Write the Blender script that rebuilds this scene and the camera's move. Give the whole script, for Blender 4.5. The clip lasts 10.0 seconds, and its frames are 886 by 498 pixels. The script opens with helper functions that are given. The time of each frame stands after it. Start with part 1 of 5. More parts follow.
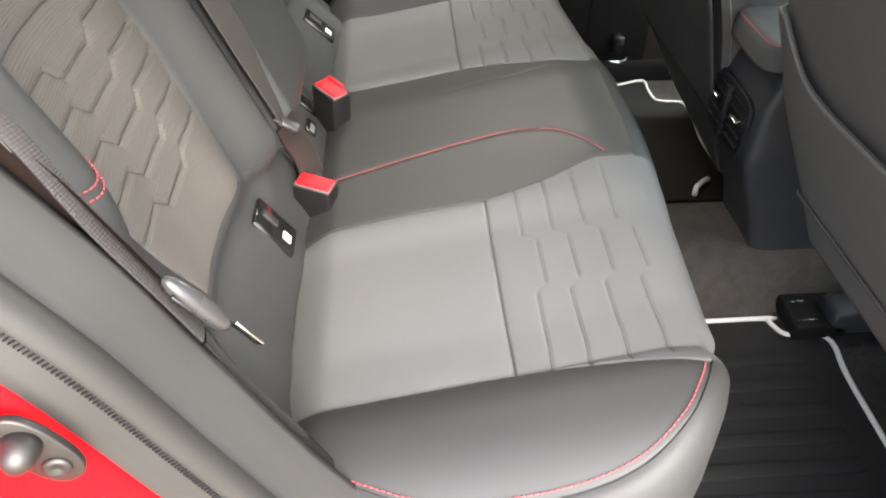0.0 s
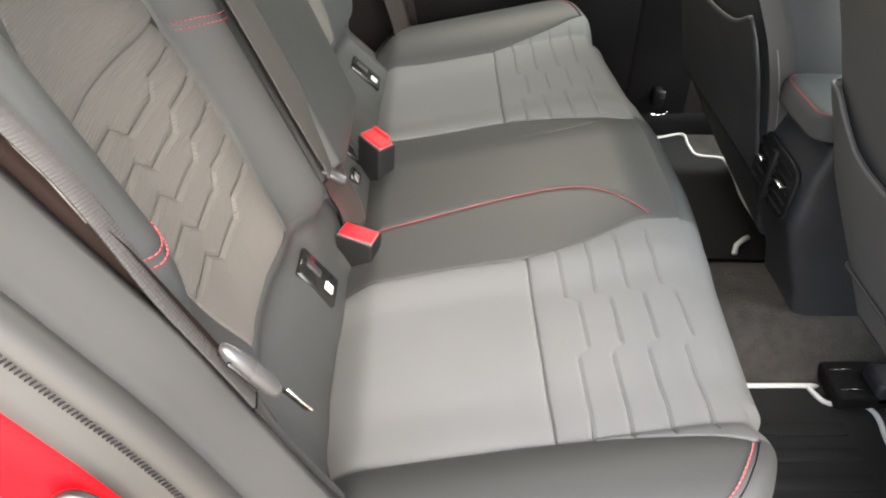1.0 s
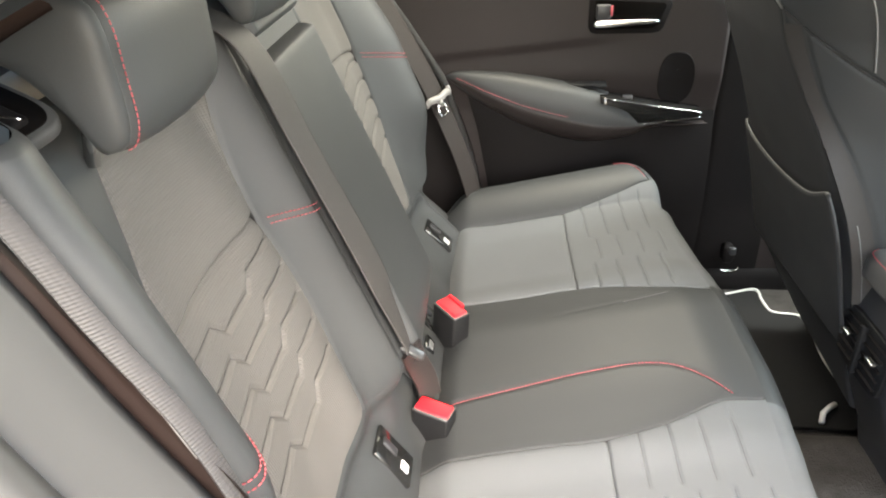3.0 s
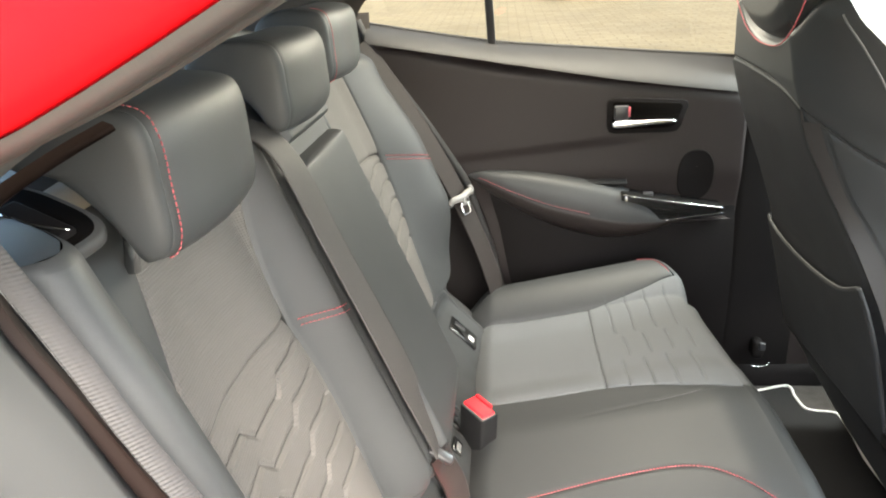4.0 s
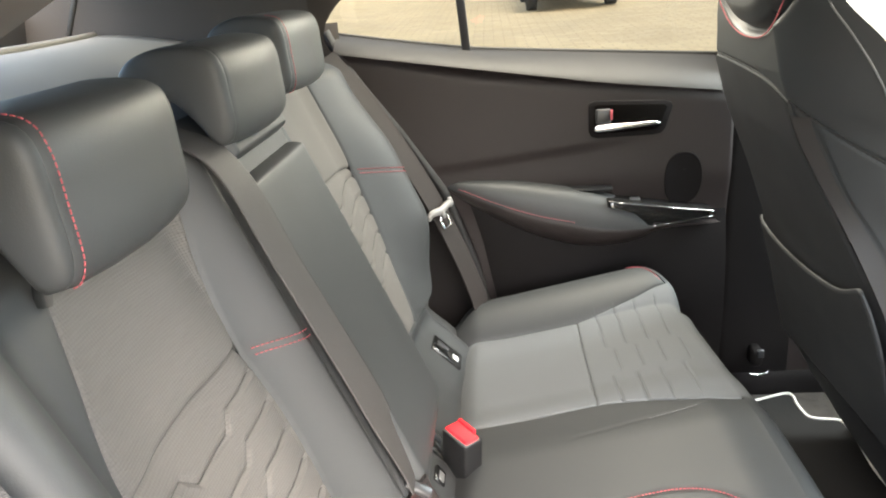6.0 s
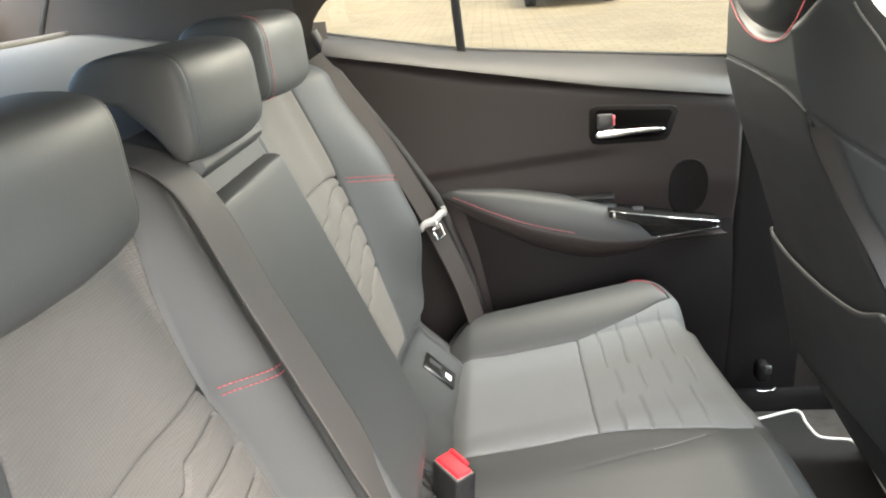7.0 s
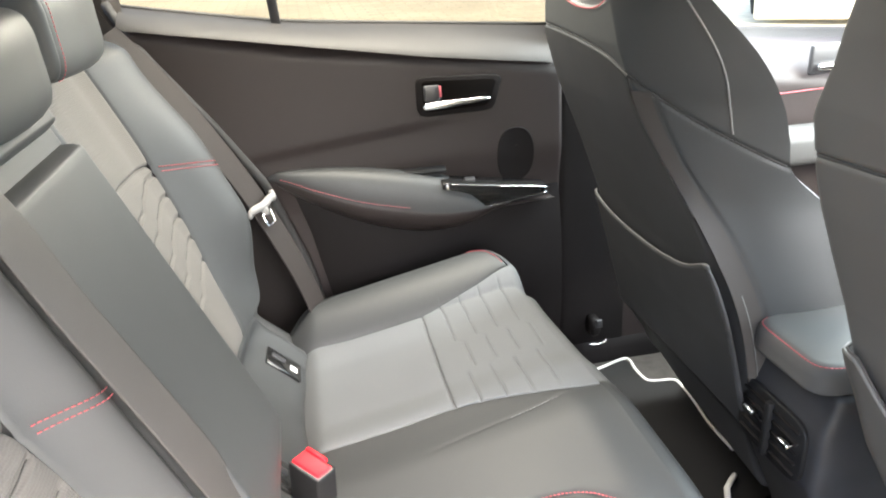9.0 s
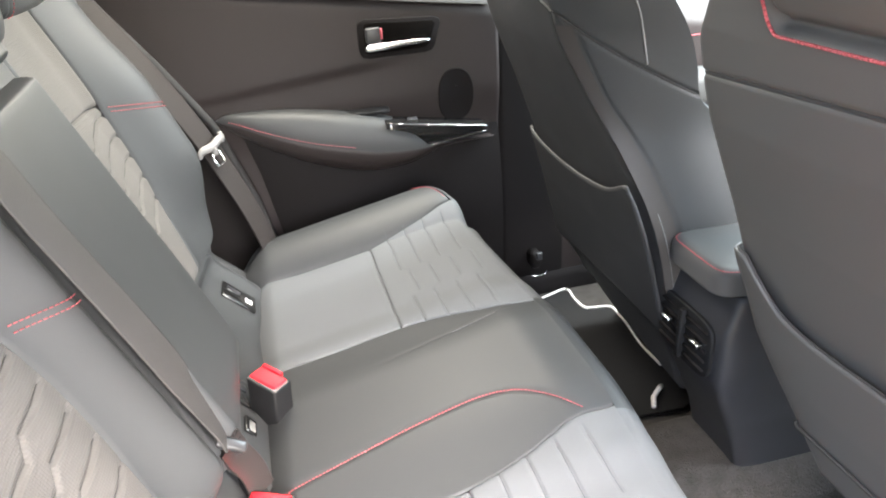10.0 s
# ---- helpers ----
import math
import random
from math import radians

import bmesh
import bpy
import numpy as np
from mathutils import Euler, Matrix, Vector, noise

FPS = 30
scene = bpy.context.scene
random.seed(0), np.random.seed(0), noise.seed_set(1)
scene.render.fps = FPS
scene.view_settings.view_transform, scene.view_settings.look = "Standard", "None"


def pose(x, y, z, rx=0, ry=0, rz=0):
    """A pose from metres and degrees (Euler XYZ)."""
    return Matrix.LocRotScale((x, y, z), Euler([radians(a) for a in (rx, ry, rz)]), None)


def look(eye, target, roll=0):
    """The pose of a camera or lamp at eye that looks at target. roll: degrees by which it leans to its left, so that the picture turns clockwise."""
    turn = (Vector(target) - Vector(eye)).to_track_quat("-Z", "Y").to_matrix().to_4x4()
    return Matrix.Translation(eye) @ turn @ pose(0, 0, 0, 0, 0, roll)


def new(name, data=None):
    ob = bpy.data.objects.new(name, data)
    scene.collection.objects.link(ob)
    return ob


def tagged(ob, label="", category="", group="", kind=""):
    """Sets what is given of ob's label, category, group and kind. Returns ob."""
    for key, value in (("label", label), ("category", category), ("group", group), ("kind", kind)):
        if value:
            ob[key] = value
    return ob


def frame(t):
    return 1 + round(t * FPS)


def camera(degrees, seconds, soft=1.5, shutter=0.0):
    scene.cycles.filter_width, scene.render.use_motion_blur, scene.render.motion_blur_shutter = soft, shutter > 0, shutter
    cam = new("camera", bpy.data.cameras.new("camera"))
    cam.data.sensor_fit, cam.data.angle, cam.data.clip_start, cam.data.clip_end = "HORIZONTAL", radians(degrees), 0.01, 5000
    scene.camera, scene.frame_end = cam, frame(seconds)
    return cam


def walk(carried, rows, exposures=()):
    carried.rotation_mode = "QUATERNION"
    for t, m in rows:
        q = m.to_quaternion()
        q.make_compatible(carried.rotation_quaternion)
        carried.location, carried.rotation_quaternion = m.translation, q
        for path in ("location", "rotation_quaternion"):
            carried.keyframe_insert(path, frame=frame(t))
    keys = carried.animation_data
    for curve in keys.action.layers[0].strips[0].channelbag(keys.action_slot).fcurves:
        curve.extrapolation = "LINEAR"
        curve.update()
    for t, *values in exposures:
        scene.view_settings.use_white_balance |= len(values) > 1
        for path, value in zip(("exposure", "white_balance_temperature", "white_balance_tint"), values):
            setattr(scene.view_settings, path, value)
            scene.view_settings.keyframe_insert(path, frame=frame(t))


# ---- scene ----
cam = camera(62.5, 10.0, 2.0)
METRES, EYE, TILT, LEAN, TURN = 0.5, 1.12, -41.0, 0.0, -3.7
ROWS = [
    (0.0, 0.0, 0.0, 0.0, 0.0, 0.0, 0.0),
    (0.5, -0.0202, -0.0013, 0.0265, 1.0, 1.06, -1.42),
    (1.0, -0.0397, -0.0062, 0.0555, 1.96, 2.53, -2.39),
    (1.5, -0.0606, -0.0189, 0.0879, 3.23, 4.47, -3.08),
    (2.0, -0.0697, -0.0236, 0.1224, 4.37, 6.77, -3.44),
    (2.5, -0.0788, -0.0305, 0.1566, 5.55, 9.13, -3.59),
    (4.0, -0.1215, -0.0456, 0.1881, 7.74, 19.42, -3.46),
    (4.5, -0.1015, -0.0333, 0.1769, 8.71, 21.91, -2.19),
    (5.0, -0.0952, -0.02, 0.1747, 8.92, 21.89, -1.35),
    (5.5, -0.0865, 0.032, 0.1902, 8.46, 21.09, -1.23),
    (7.0, -0.0798, 0.1902, 0.3381, 7.97, 20.27, -1.4),
    (7.5, -0.0964, 0.2624, 0.3977, 6.69, 19.96, -0.34),
    (8.0, -0.1233, 0.3112, 0.4468, 2.72, 19.88, 3.28),
    (8.5, -0.1366, 0.3083, 0.4434, -1.18, 19.42, 6.22),
    (9.0, -0.1258, 0.2639, 0.3825, -3.38, 17.75, 7.65),
    (9.5, -0.1246, 0.195, 0.31, -4.97, 15.6, 8.7),
    (10.0, -0.1164, 0.1481, 0.2551, -6.37, 14.0, 10.07),
]
EXPOSURES = [(0, 3.3, 6600, 9), (2.5, 3.65, 6650, 8), (4, 3.8, 6600, 7), (5, 3.7, 6600, 8), (7, 3.95, 6450, 8), (8.5, 4.2, 6450, 9), (10, 4.15, 6300, 11)]
walk(cam, [(t, pose(0, -0.891, EYE, TILT, LEAN, TURN) @ pose(METRES * x, METRES * y, METRES * z, 90 + pitch, roll, yaw)) for t, x, y, z, yaw, pitch, roll in ROWS], EXPOSURES)

# ---- world and light ----
world = bpy.data.worlds.new("sky")
scene.world = world
world.use_nodes = True
wn, wl = world.node_tree.nodes, world.node_tree.links
sky = wn.new("ShaderNodeTexSky")
sky.sky_type, sky.sun_disc = "NISHITA", False
sky.sun_elevation, sky.sun_rotation = radians(43), radians(159)
sky.dust_density, sky.ozone_density = 3.6, 0.8
wl.new(sky.outputs[0], wn["Background"].inputs[0])
wn["Background"].inputs[1].default_value = 0.15
sun = new("sun", bpy.data.lights.new("sun", "SUN"))
sun.data.energy, sun.data.angle, sun.data.color = 1.12, radians(80), (0.96, 0.975, 1.0)
sun.matrix_world = look((1.1, -2.95, 2.9), (0, 0, 0))


def window_light(name, place, target, width, height, watts, colour):
    """The sky's light in the opening of a window."""
    ob = new(name, bpy.data.lights.new(name, "AREA"))
    ob.data.shape, ob.data.size, ob.data.size_y = "RECTANGLE", width, height
    ob.data.energy, ob.data.color = watts, colour
    ob.matrix_world = look(place, target)


window_light("windscreen_daylight", (1.30, 0, 1.28), (0.83, 0, 0.40), 1.1, 0.4, 3.2, (0.84, 1.0, 1.0))
window_light("rear_side_window_daylight", (0.02, 0.63, 1.31), (0.02, 0.03, 0.55), 0.72, 0.13, 2.0, (1.0, 0.92, 0.76))
window_light("front_side_window_daylight", (0.90, 0.63, 1.30), (0.80, 0.03, 0.75), 0.6, 0.14, 4.4, (0.94, 1.0, 0.98))


# ---- materials ----
def material(name, base, rough=0.6, metal=0.0, grain=0.0, grain_size=400.0, spots=0.08, spot_size=9.0, weave=None, spec=0.5, coat=0.0, rough_var=0.08):
    """A surface with broad colour drift, fine grain relief and, where asked, a woven rib."""
    m = bpy.data.materials.new(name)
    m.use_nodes = True
    n, l = m.node_tree.nodes, m.node_tree.links
    b = n["Principled BSDF"]
    b.inputs["Roughness"].default_value, b.inputs["Metallic"].default_value = rough, metal
    b.inputs["Specular IOR Level"].default_value = spec
    b.inputs["Coat Weight"].default_value = coat
    co = n.new("ShaderNodeTexCoord")
    drift = n.new("ShaderNodeTexNoise")
    drift.inputs["Scale"].default_value, drift.inputs["Detail"].default_value = spot_size, 5.0
    l.new(co.outputs["Object"], drift.inputs["Vector"])
    ramp = n.new("ShaderNodeMapRange")
    ramp.inputs[3].default_value, ramp.inputs[4].default_value = 1 - spots, 1 + spots
    l.new(drift.outputs[0], ramp.inputs[0])
    mul = n.new("ShaderNodeMix")
    mul.data_type, mul.blend_type, mul.inputs[0].default_value = "RGBA", "MULTIPLY", 1.0
    mul.inputs[6].default_value = (*base, 1)
    l.new(ramp.outputs[0], mul.inputs[7])
    l.new(mul.outputs[2], b.inputs["Base Color"])
    rr = n.new("ShaderNodeMapRange")
    rr.inputs[3].default_value, rr.inputs[4].default_value = max(0.02, rough - rough_var), min(1, rough + rough_var)
    l.new(drift.outputs[0], rr.inputs[0])
    l.new(rr.outputs[0], b.inputs["Roughness"])
    height = None
    if grain:
        g = n.new("ShaderNodeTexNoise")
        g.inputs["Scale"].default_value, g.inputs["Detail"].default_value = grain_size, 3.0
        l.new(co.outputs["Object"], g.inputs["Vector"])
        bump = n.new("ShaderNodeBump")
        bump.inputs["Strength"].default_value, bump.inputs["Distance"].default_value = 1.0, grain
        l.new(g.outputs[0], bump.inputs["Height"])
        height = bump
    if weave:
        axis, size, deep = weave
        waves = []
        for ax, sc in ((axis, size), ("Y" if axis != "Y" else "X", size * 0.8)):
            w = n.new("ShaderNodeTexWave")
            w.bands_direction, w.inputs["Scale"].default_value = ax, sc
            w.inputs["Distortion"].default_value, w.inputs["Detail"].default_value = 0.6, 1.0
            l.new(co.outputs["Object"], w.inputs["Vector"])
            waves.append(w)
        mix = n.new("ShaderNodeMix")
        mix.inputs[0].default_value = 0.3
        l.new(waves[0].outputs[1], mix.inputs[2])
        l.new(waves[1].outputs[1], mix.inputs[3])
        wb = n.new("ShaderNodeBump")
        wb.inputs["Strength"].default_value, wb.inputs["Distance"].default_value = 1.0, deep
        l.new(mix.outputs[0], wb.inputs["Height"])
        if height:
            l.new(height.outputs[0], wb.inputs["Normal"])
        height = wb
        dk = n.new("ShaderNodeMix")
        dk.data_type, dk.blend_type, dk.inputs[0].default_value = "RGBA", "MULTIPLY", 1.0
        lo = n.new("ShaderNodeMapRange")
        lo.inputs[3].default_value, lo.inputs[4].default_value = 0.93, 1.05
        l.new(mix.outputs[0], lo.inputs[0])
        l.new(mul.outputs[2], dk.inputs[6])
        l.new(lo.outputs[0], dk.inputs[7])
        l.new(dk.outputs[2], b.inputs["Base Color"])
    if height:
        l.new(height.outputs[0], b.inputs["Normal"])
    return m


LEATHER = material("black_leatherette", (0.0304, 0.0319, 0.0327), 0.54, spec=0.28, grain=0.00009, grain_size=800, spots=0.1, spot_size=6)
# Cool cushion and warm backrest tints carry sky and bounced light in the colour.
FABRIC = material("grey_woven_fabric", (0.094, 0.098, 0.102), 0.85, grain=0.00006, grain_size=900, weave=("X", 190, 0.00012), spec=0.25)
FABRIC_B = material("grey_ribbed_fabric", (0.082, 0.077, 0.072), 0.85, grain=0.00006, grain_size=900, weave=("Z", 120, 0.0004), spec=0.25)
PLASTIC = material("black_grained_plastic", (0.026, 0.026, 0.028), 0.42, spec=0.35, grain=0.00006, grain_size=900)
SOFT = material("dark_soft_trim", (0.0185, 0.0145, 0.014), 0.5, spec=0.22, grain=0.00006, grain_size=700)
TRIM = material("grey_pillar_trim", (0.045, 0.045, 0.044), 0.6, spec=0.2, grain=0.00006, grain_size=800)
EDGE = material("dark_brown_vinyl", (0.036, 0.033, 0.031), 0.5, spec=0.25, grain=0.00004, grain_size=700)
GLOSS = material("gloss_black", (0.01, 0.01, 0.01), 0.12, rough_var=0.04)
VINYL = material("grey_black_seat_vinyl", (0.070, 0.068, 0.066), 0.6, spec=0.2, grain=0.00005, grain_size=800, spots=0.1, spot_size=6)
SHELF = material("grey_shelf_felt", (0.26, 0.235, 0.195), 0.8, grain=0.0001, grain_size=800)
HEADLINE = material("dark_headliner", (0.042, 0.037, 0.034), 0.95, grain=0.0002, grain_size=700)
# One webbing in three tones; each holds the light on its own belt.
WEB = material("seat_belt_webbing", (0.036, 0.0335, 0.032), 0.62, weave=("Y", 260, 0.0001), spec=0.22)
NEARWEB = material("ribbed_grey_webbing", (0.025, 0.0238, 0.0238), 0.6, weave=("Z", 150, 0.0003), spec=0.3)
SHADEDWEB = material("shaded_belt_webbing", (0.018, 0.015, 0.014), 0.65, weave=("Y", 260, 0.0001), spec=0.15)
RED = material("red_button_plastic", (0.80, 0.012, 0.02), 0.5, spec=0.2)
STITCH = material("red_thread", (0.30, 0.05, 0.06), 0.8)
# Dark grey for painted groove shade and for the near seat's cords.
DARKCORD = material("dark_groove_shade_and_cord", (0.04, 0.038, 0.036), 0.9, spec=0.1)
DARKTONGUE = material("dark_grey_tongue", (0.03, 0.03, 0.031), 0.28)
GROOVESHADE = material("grey_groove_shade", (0.055, 0.057, 0.06), 0.9, spec=0.1)
# Black plastic; also holds the shade of door foot, lining, pillars and sill.
DARKSOFT = material("black_plastic_and_shaded_trim", (0.008, 0.007, 0.007), 0.7, spec=0.06, grain=0.00006, grain_size=700)
# Near-black that puts the shade of a deep recess into a flat plate.
RECESS_SHADE = material("recess_shade_black", (0.002, 0.0015, 0.0013), 0.9, spec=0.05)
# Brown-black that stands for the shade in the gap beside the pillar trim.
GAP_SHADE = material("trim_gap_shade", (0.012, 0.008, 0.007), 0.55, spec=0.06)
GREYSTITCH = material("grey_thread", (0.2, 0.2, 0.2), 0.7)
PAINT = material("red_car_paint", (0.41, 0.003, 0.006), 0.35, spec=0.06, coat=0.04, spots=0.02, rough_var=0.02)
STEEL = material("zinc_steel", (0.06, 0.057, 0.055), 0.5, metal=0.9, spots=0.2, spot_size=60)
CHROME = material("satin_chrome", (0.78, 0.78, 0.77), 0.15, metal=1.0, spots=0.03, rough_var=0.04)
TONGUE = material("grey_moulded_tongue", (0.14, 0.135, 0.13), 0.45)
CARPET = material("black_carpet", (0.038, 0.034, 0.031), 0.98, grain=0.003, grain_size=300, spots=0.5, spot_size=45, spec=0.1)
MAT = material("black_ribbed_mat", (0.010, 0.0096, 0.0093), 0.95, grain=0.001, grain_size=500, spec=0.15)
PIPING = material("white_mat_piping", (0.5, 0.48, 0.45), 0.8, grain=0.0008, grain_size=600)
GREYPIPE = material("grey_piping", (0.13, 0.13, 0.128), 0.6)
RUBBER = material("rubber_seal", (0.024, 0.0235, 0.0225), 0.45, spec=0.3, grain=0.00003, grain_size=700)
STALK = material("brown_black_stalk", (0.022, 0.017, 0.016), 0.4, spec=0.4)
WHITE = material("white_print", (0.8, 0.8, 0.8), 0.5)


def paving(name):
    """Yellowish block paving: bricks of 0.2 by 0.1 m with darker sand joints."""
    m = material(name, (0.34, 0.285, 0.19), 0.9, grain=0.006, grain_size=30, spots=0.25, spot_size=0.8)
    n, l = m.node_tree.nodes, m.node_tree.links
    b = n["Principled BSDF"]
    before = b.inputs["Base Color"].links[0].from_socket
    co = n.new("ShaderNodeTexCoord")
    br = n.new("ShaderNodeTexBrick")
    br.inputs["Scale"].default_value, br.inputs["Mortar Size"].default_value = 1.0, 0.008
    br.inputs["Brick Width"].default_value, br.inputs["Row Height"].default_value = 0.30, 0.15
    br.inputs["Color1"].default_value, br.inputs["Color2"].default_value, br.inputs["Mortar"].default_value = (1, 1, 1, 1), (0.85, 0.83, 0.8, 1), (0.62, 0.6, 0.55, 1)
    l.new(co.outputs["Object"], br.inputs["Vector"])
    mx = n.new("ShaderNodeMix")
    mx.data_type, mx.blend_type, mx.inputs[0].default_value = "RGBA", "MULTIPLY", 1.0
    l.new(before, mx.inputs[6])
    l.new(br.outputs[0], mx.inputs[7])
    l.new(mx.outputs[2], b.inputs["Base Color"])
    return m


GROUND = paving("yellow_block_paving")
WHITEPAINT = material("white_car_paint", (0.8, 0.8, 0.8), 0.25, coat=0.6)
WALLWHITE = material("white_render", (0.75, 0.74, 0.7), 0.85, grain=0.003, grain_size=60)
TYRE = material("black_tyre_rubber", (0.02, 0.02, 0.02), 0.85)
BEIGEPAINT = material("beige_car_paint", (0.42, 0.38, 0.29), 0.3, coat=0.5)
DARKMETAL = material("dark_grey_car_paint", (0.09, 0.08, 0.07), 0.3, coat=0.5)


def glass_material(name, tint):
    m = bpy.data.materials.new(name)
    m.use_nodes = True
    n, l = m.node_tree.nodes, m.node_tree.links
    n.remove(n["Principled BSDF"])
    tr, gl, mix, fr = n.new("ShaderNodeBsdfTransparent"), n.new("ShaderNodeBsdfGlossy"), n.new("ShaderNodeMixShader"), n.new("ShaderNodeFresnel")
    tr.inputs[0].default_value = (*tint, 1)
    gl.inputs["Roughness"].default_value = 0.02
    fr.inputs[0].default_value = 1.45
    l.new(fr.outputs[0], mix.inputs[0])
    l.new(tr.outputs[0], mix.inputs[1])
    l.new(gl.outputs[0], mix.inputs[2])
    l.new(mix.outputs[0], n["Material Output"].inputs[0])
    return m


GLASS = glass_material("clear_car_glass", (0.9, 0.93, 0.9))
PRIVACY = glass_material("tinted_privacy_glass", (0.21, 0.205, 0.175))
SILL = material("soft_sill_vinyl", (0.018, 0.0168, 0.0162), 0.58, grain=0.00005, grain_size=700, spec=0.35)
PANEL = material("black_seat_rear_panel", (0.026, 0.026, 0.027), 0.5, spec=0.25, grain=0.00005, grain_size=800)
BLACK = material("matt_black_plastic", (0.009, 0.009, 0.0095), 0.5, grain=0.00005, grain_size=900, spec=0.15)


# ---- building tools ----
def empty(name, label, category, place=(0, 0, 0), group="", kind=""):
    ob = new(name)
    ob.empty_display_size = 0.05
    ob.location = place
    return tagged(ob, label, category, group, kind)


def make(name, mesh, mat, parent=None, label="", smooth=True):
    if isinstance(mesh, bmesh.types.BMesh):
        me = bpy.data.meshes.new(name)
        mesh.normal_update()
        mesh.to_mesh(me)
        mesh.free()
    elif isinstance(mesh, tuple):
        me = bpy.data.meshes.new(name)
        me.from_pydata(mesh[0], [], mesh[1])
    else:
        me = mesh
    me.materials.append(mat)
    if smooth:
        me.shade_smooth()
    ob = new(name, me)
    if parent:
        ob.parent = parent
        ob.matrix_parent_inverse = Matrix.Translation(parent.matrix_basis.translation).inverted()
    return tagged(ob, label)


def solid(ob, thick, offset=-1.0):
    """Gives a sheet its thickness."""
    md = ob.modifiers.new("thickness", "SOLIDIFY")
    md.thickness, md.offset = thick, offset
    return ob


def curve_of(points):
    """A smooth curve through points, as a function of 0 to 1 (by length)."""
    p = [np.array(q, float) for q in points]
    p = [2 * p[0] - p[1]] + p + [2 * p[-1] - p[-2]]
    out = []
    for i in range(1, len(p) - 2):
        for k in range(16):
            t = k / 16
            out.append(0.5 * ((2 * p[i]) + (p[i + 1] - p[i - 1]) * t + (2 * p[i - 1] - 5 * p[i] + 4 * p[i + 1] - p[i + 2]) * t * t
                              + (3 * p[i] - p[i - 1] - 3 * p[i + 1] + p[i + 2]) * t ** 3))
    out.append(p[-2])
    out = np.array(out)
    run = np.concatenate([[0], np.cumsum(np.linalg.norm(np.diff(out, axis=0), axis=1))])
    run /= run[-1]
    return lambda t: np.array([np.interp(t, run, out[:, k]) for k in range(out.shape[1])])


def smoothstep(a, b, x):
    t = min(1, max(0, (x - a) / (b - a)))
    return t * t * (3 - 2 * t)


def steps(n, length, close=(0.0012, 0.003, 0.006, 0.01)):
    """n even steps from 0 to 1, with extra ones close to both ends."""
    s = set(round(i / n, 6) for i in range(n + 1))
    for c in close:
        if c < length * 0.4:
            s |= {round(c / length, 6), round(1 - c / length, 6)}
    return sorted(s)


def sheet(us, vs, f):
    """Grid mesh data of f(u, v)."""
    verts = [tuple(f(u, v)) for u in us for v in vs]
    k = len(vs)
    faces = [(i * k + j, i * k + j + 1, (i + 1) * k + j + 1, (i + 1) * k + j) for i in range(len(us) - 1) for j in range(k - 1)]
    return verts, faces


def turn_up(mesh, towards):
    """Turns the faces of mesh data so that they look towards a direction."""
    v, f = mesh
    total = Vector((0, 0, 0))
    for q in f[:: max(1, len(f) // 200)]:
        a, b, c = (Vector(v[i]) for i in q[:3])
        total += (b - a).cross(c - a)
    if total.dot(Vector(towards)) < 0:
        f = [tuple(reversed(q)) for q in f]
    return v, f


def patch(a, b, place, nu, nv, sink=0.003, wide=0.0035, sides=(1, 1, 1, 1), relief=None, up=(0, 0, 1)):
    """A padded panel between two plan curves; its edges sink into the seams. sides: start, end, a, b."""
    la = max(np.linalg.norm(a(i / 20) - a((i + 1) / 20)) * 20 for i in (2, 10, 17))
    lb = max(np.linalg.norm(a(t) - b(t)) for t in (0.1, 0.5, 0.9))
    us, vs = steps(nu, la), steps(nv, lb)

    def f(u, v):
        pa, pb = a(u), b(u)
        w = np.linalg.norm(pb - pa)
        q = pa + (pb - pa) * v
        d = [u * la if sides[0] else 9, (1 - u) * la if sides[1] else 9, v * w if sides[2] else 9, (1 - v) * w if sides[3] else 9]
        h = -sum(sink * 0.7 * math.exp(-e / 0.007) + sink * 0.6 * math.exp(-(e / 0.0013) ** 2) for e in d if e < 0.05)
        if relief:
            h += relief(q[0], q[1])
        return place(q[0], q[1], h)
    return turn_up(sheet(us, vs, f), up)


def tube(points, r, sides=6, close=False):
    """Mesh data of a round cord along points."""
    pts = [Vector(p) for p in points]
    verts, faces = [], []
    for i, p in enumerate(pts):
        d = (pts[min(i + 1, len(pts) - 1)] - pts[max(i - 1, 0)]).normalized()
        s = d.cross(Vector((0.12, 0.31, 0.94))).normalized()
        t = d.cross(s)
        for k in range(sides):
            a = 2 * math.pi * k / sides
            verts.append(tuple(p + r * (math.cos(a) * s + math.sin(a) * t)))
    for i in range(len(pts) - 1):
        for k in range(sides):
            faces.append((i * sides + k, i * sides + (k + 1) % sides, (i + 1) * sides + (k + 1) % sides, (i + 1) * sides + k))
    faces.append(tuple(reversed(range(sides))))
    faces.append(tuple(range((len(pts) - 1) * sides, len(pts) * sides)))
    return verts, faces


def along(f, n=40):
    return [f(i / n) for i in range(n + 1)]


def merge(*meshes):
    v, f = [], []
    for a, b in meshes:
        k = len(v)
        v += a
        f += [tuple(i + k for i in q) for q in b]
    return v, f


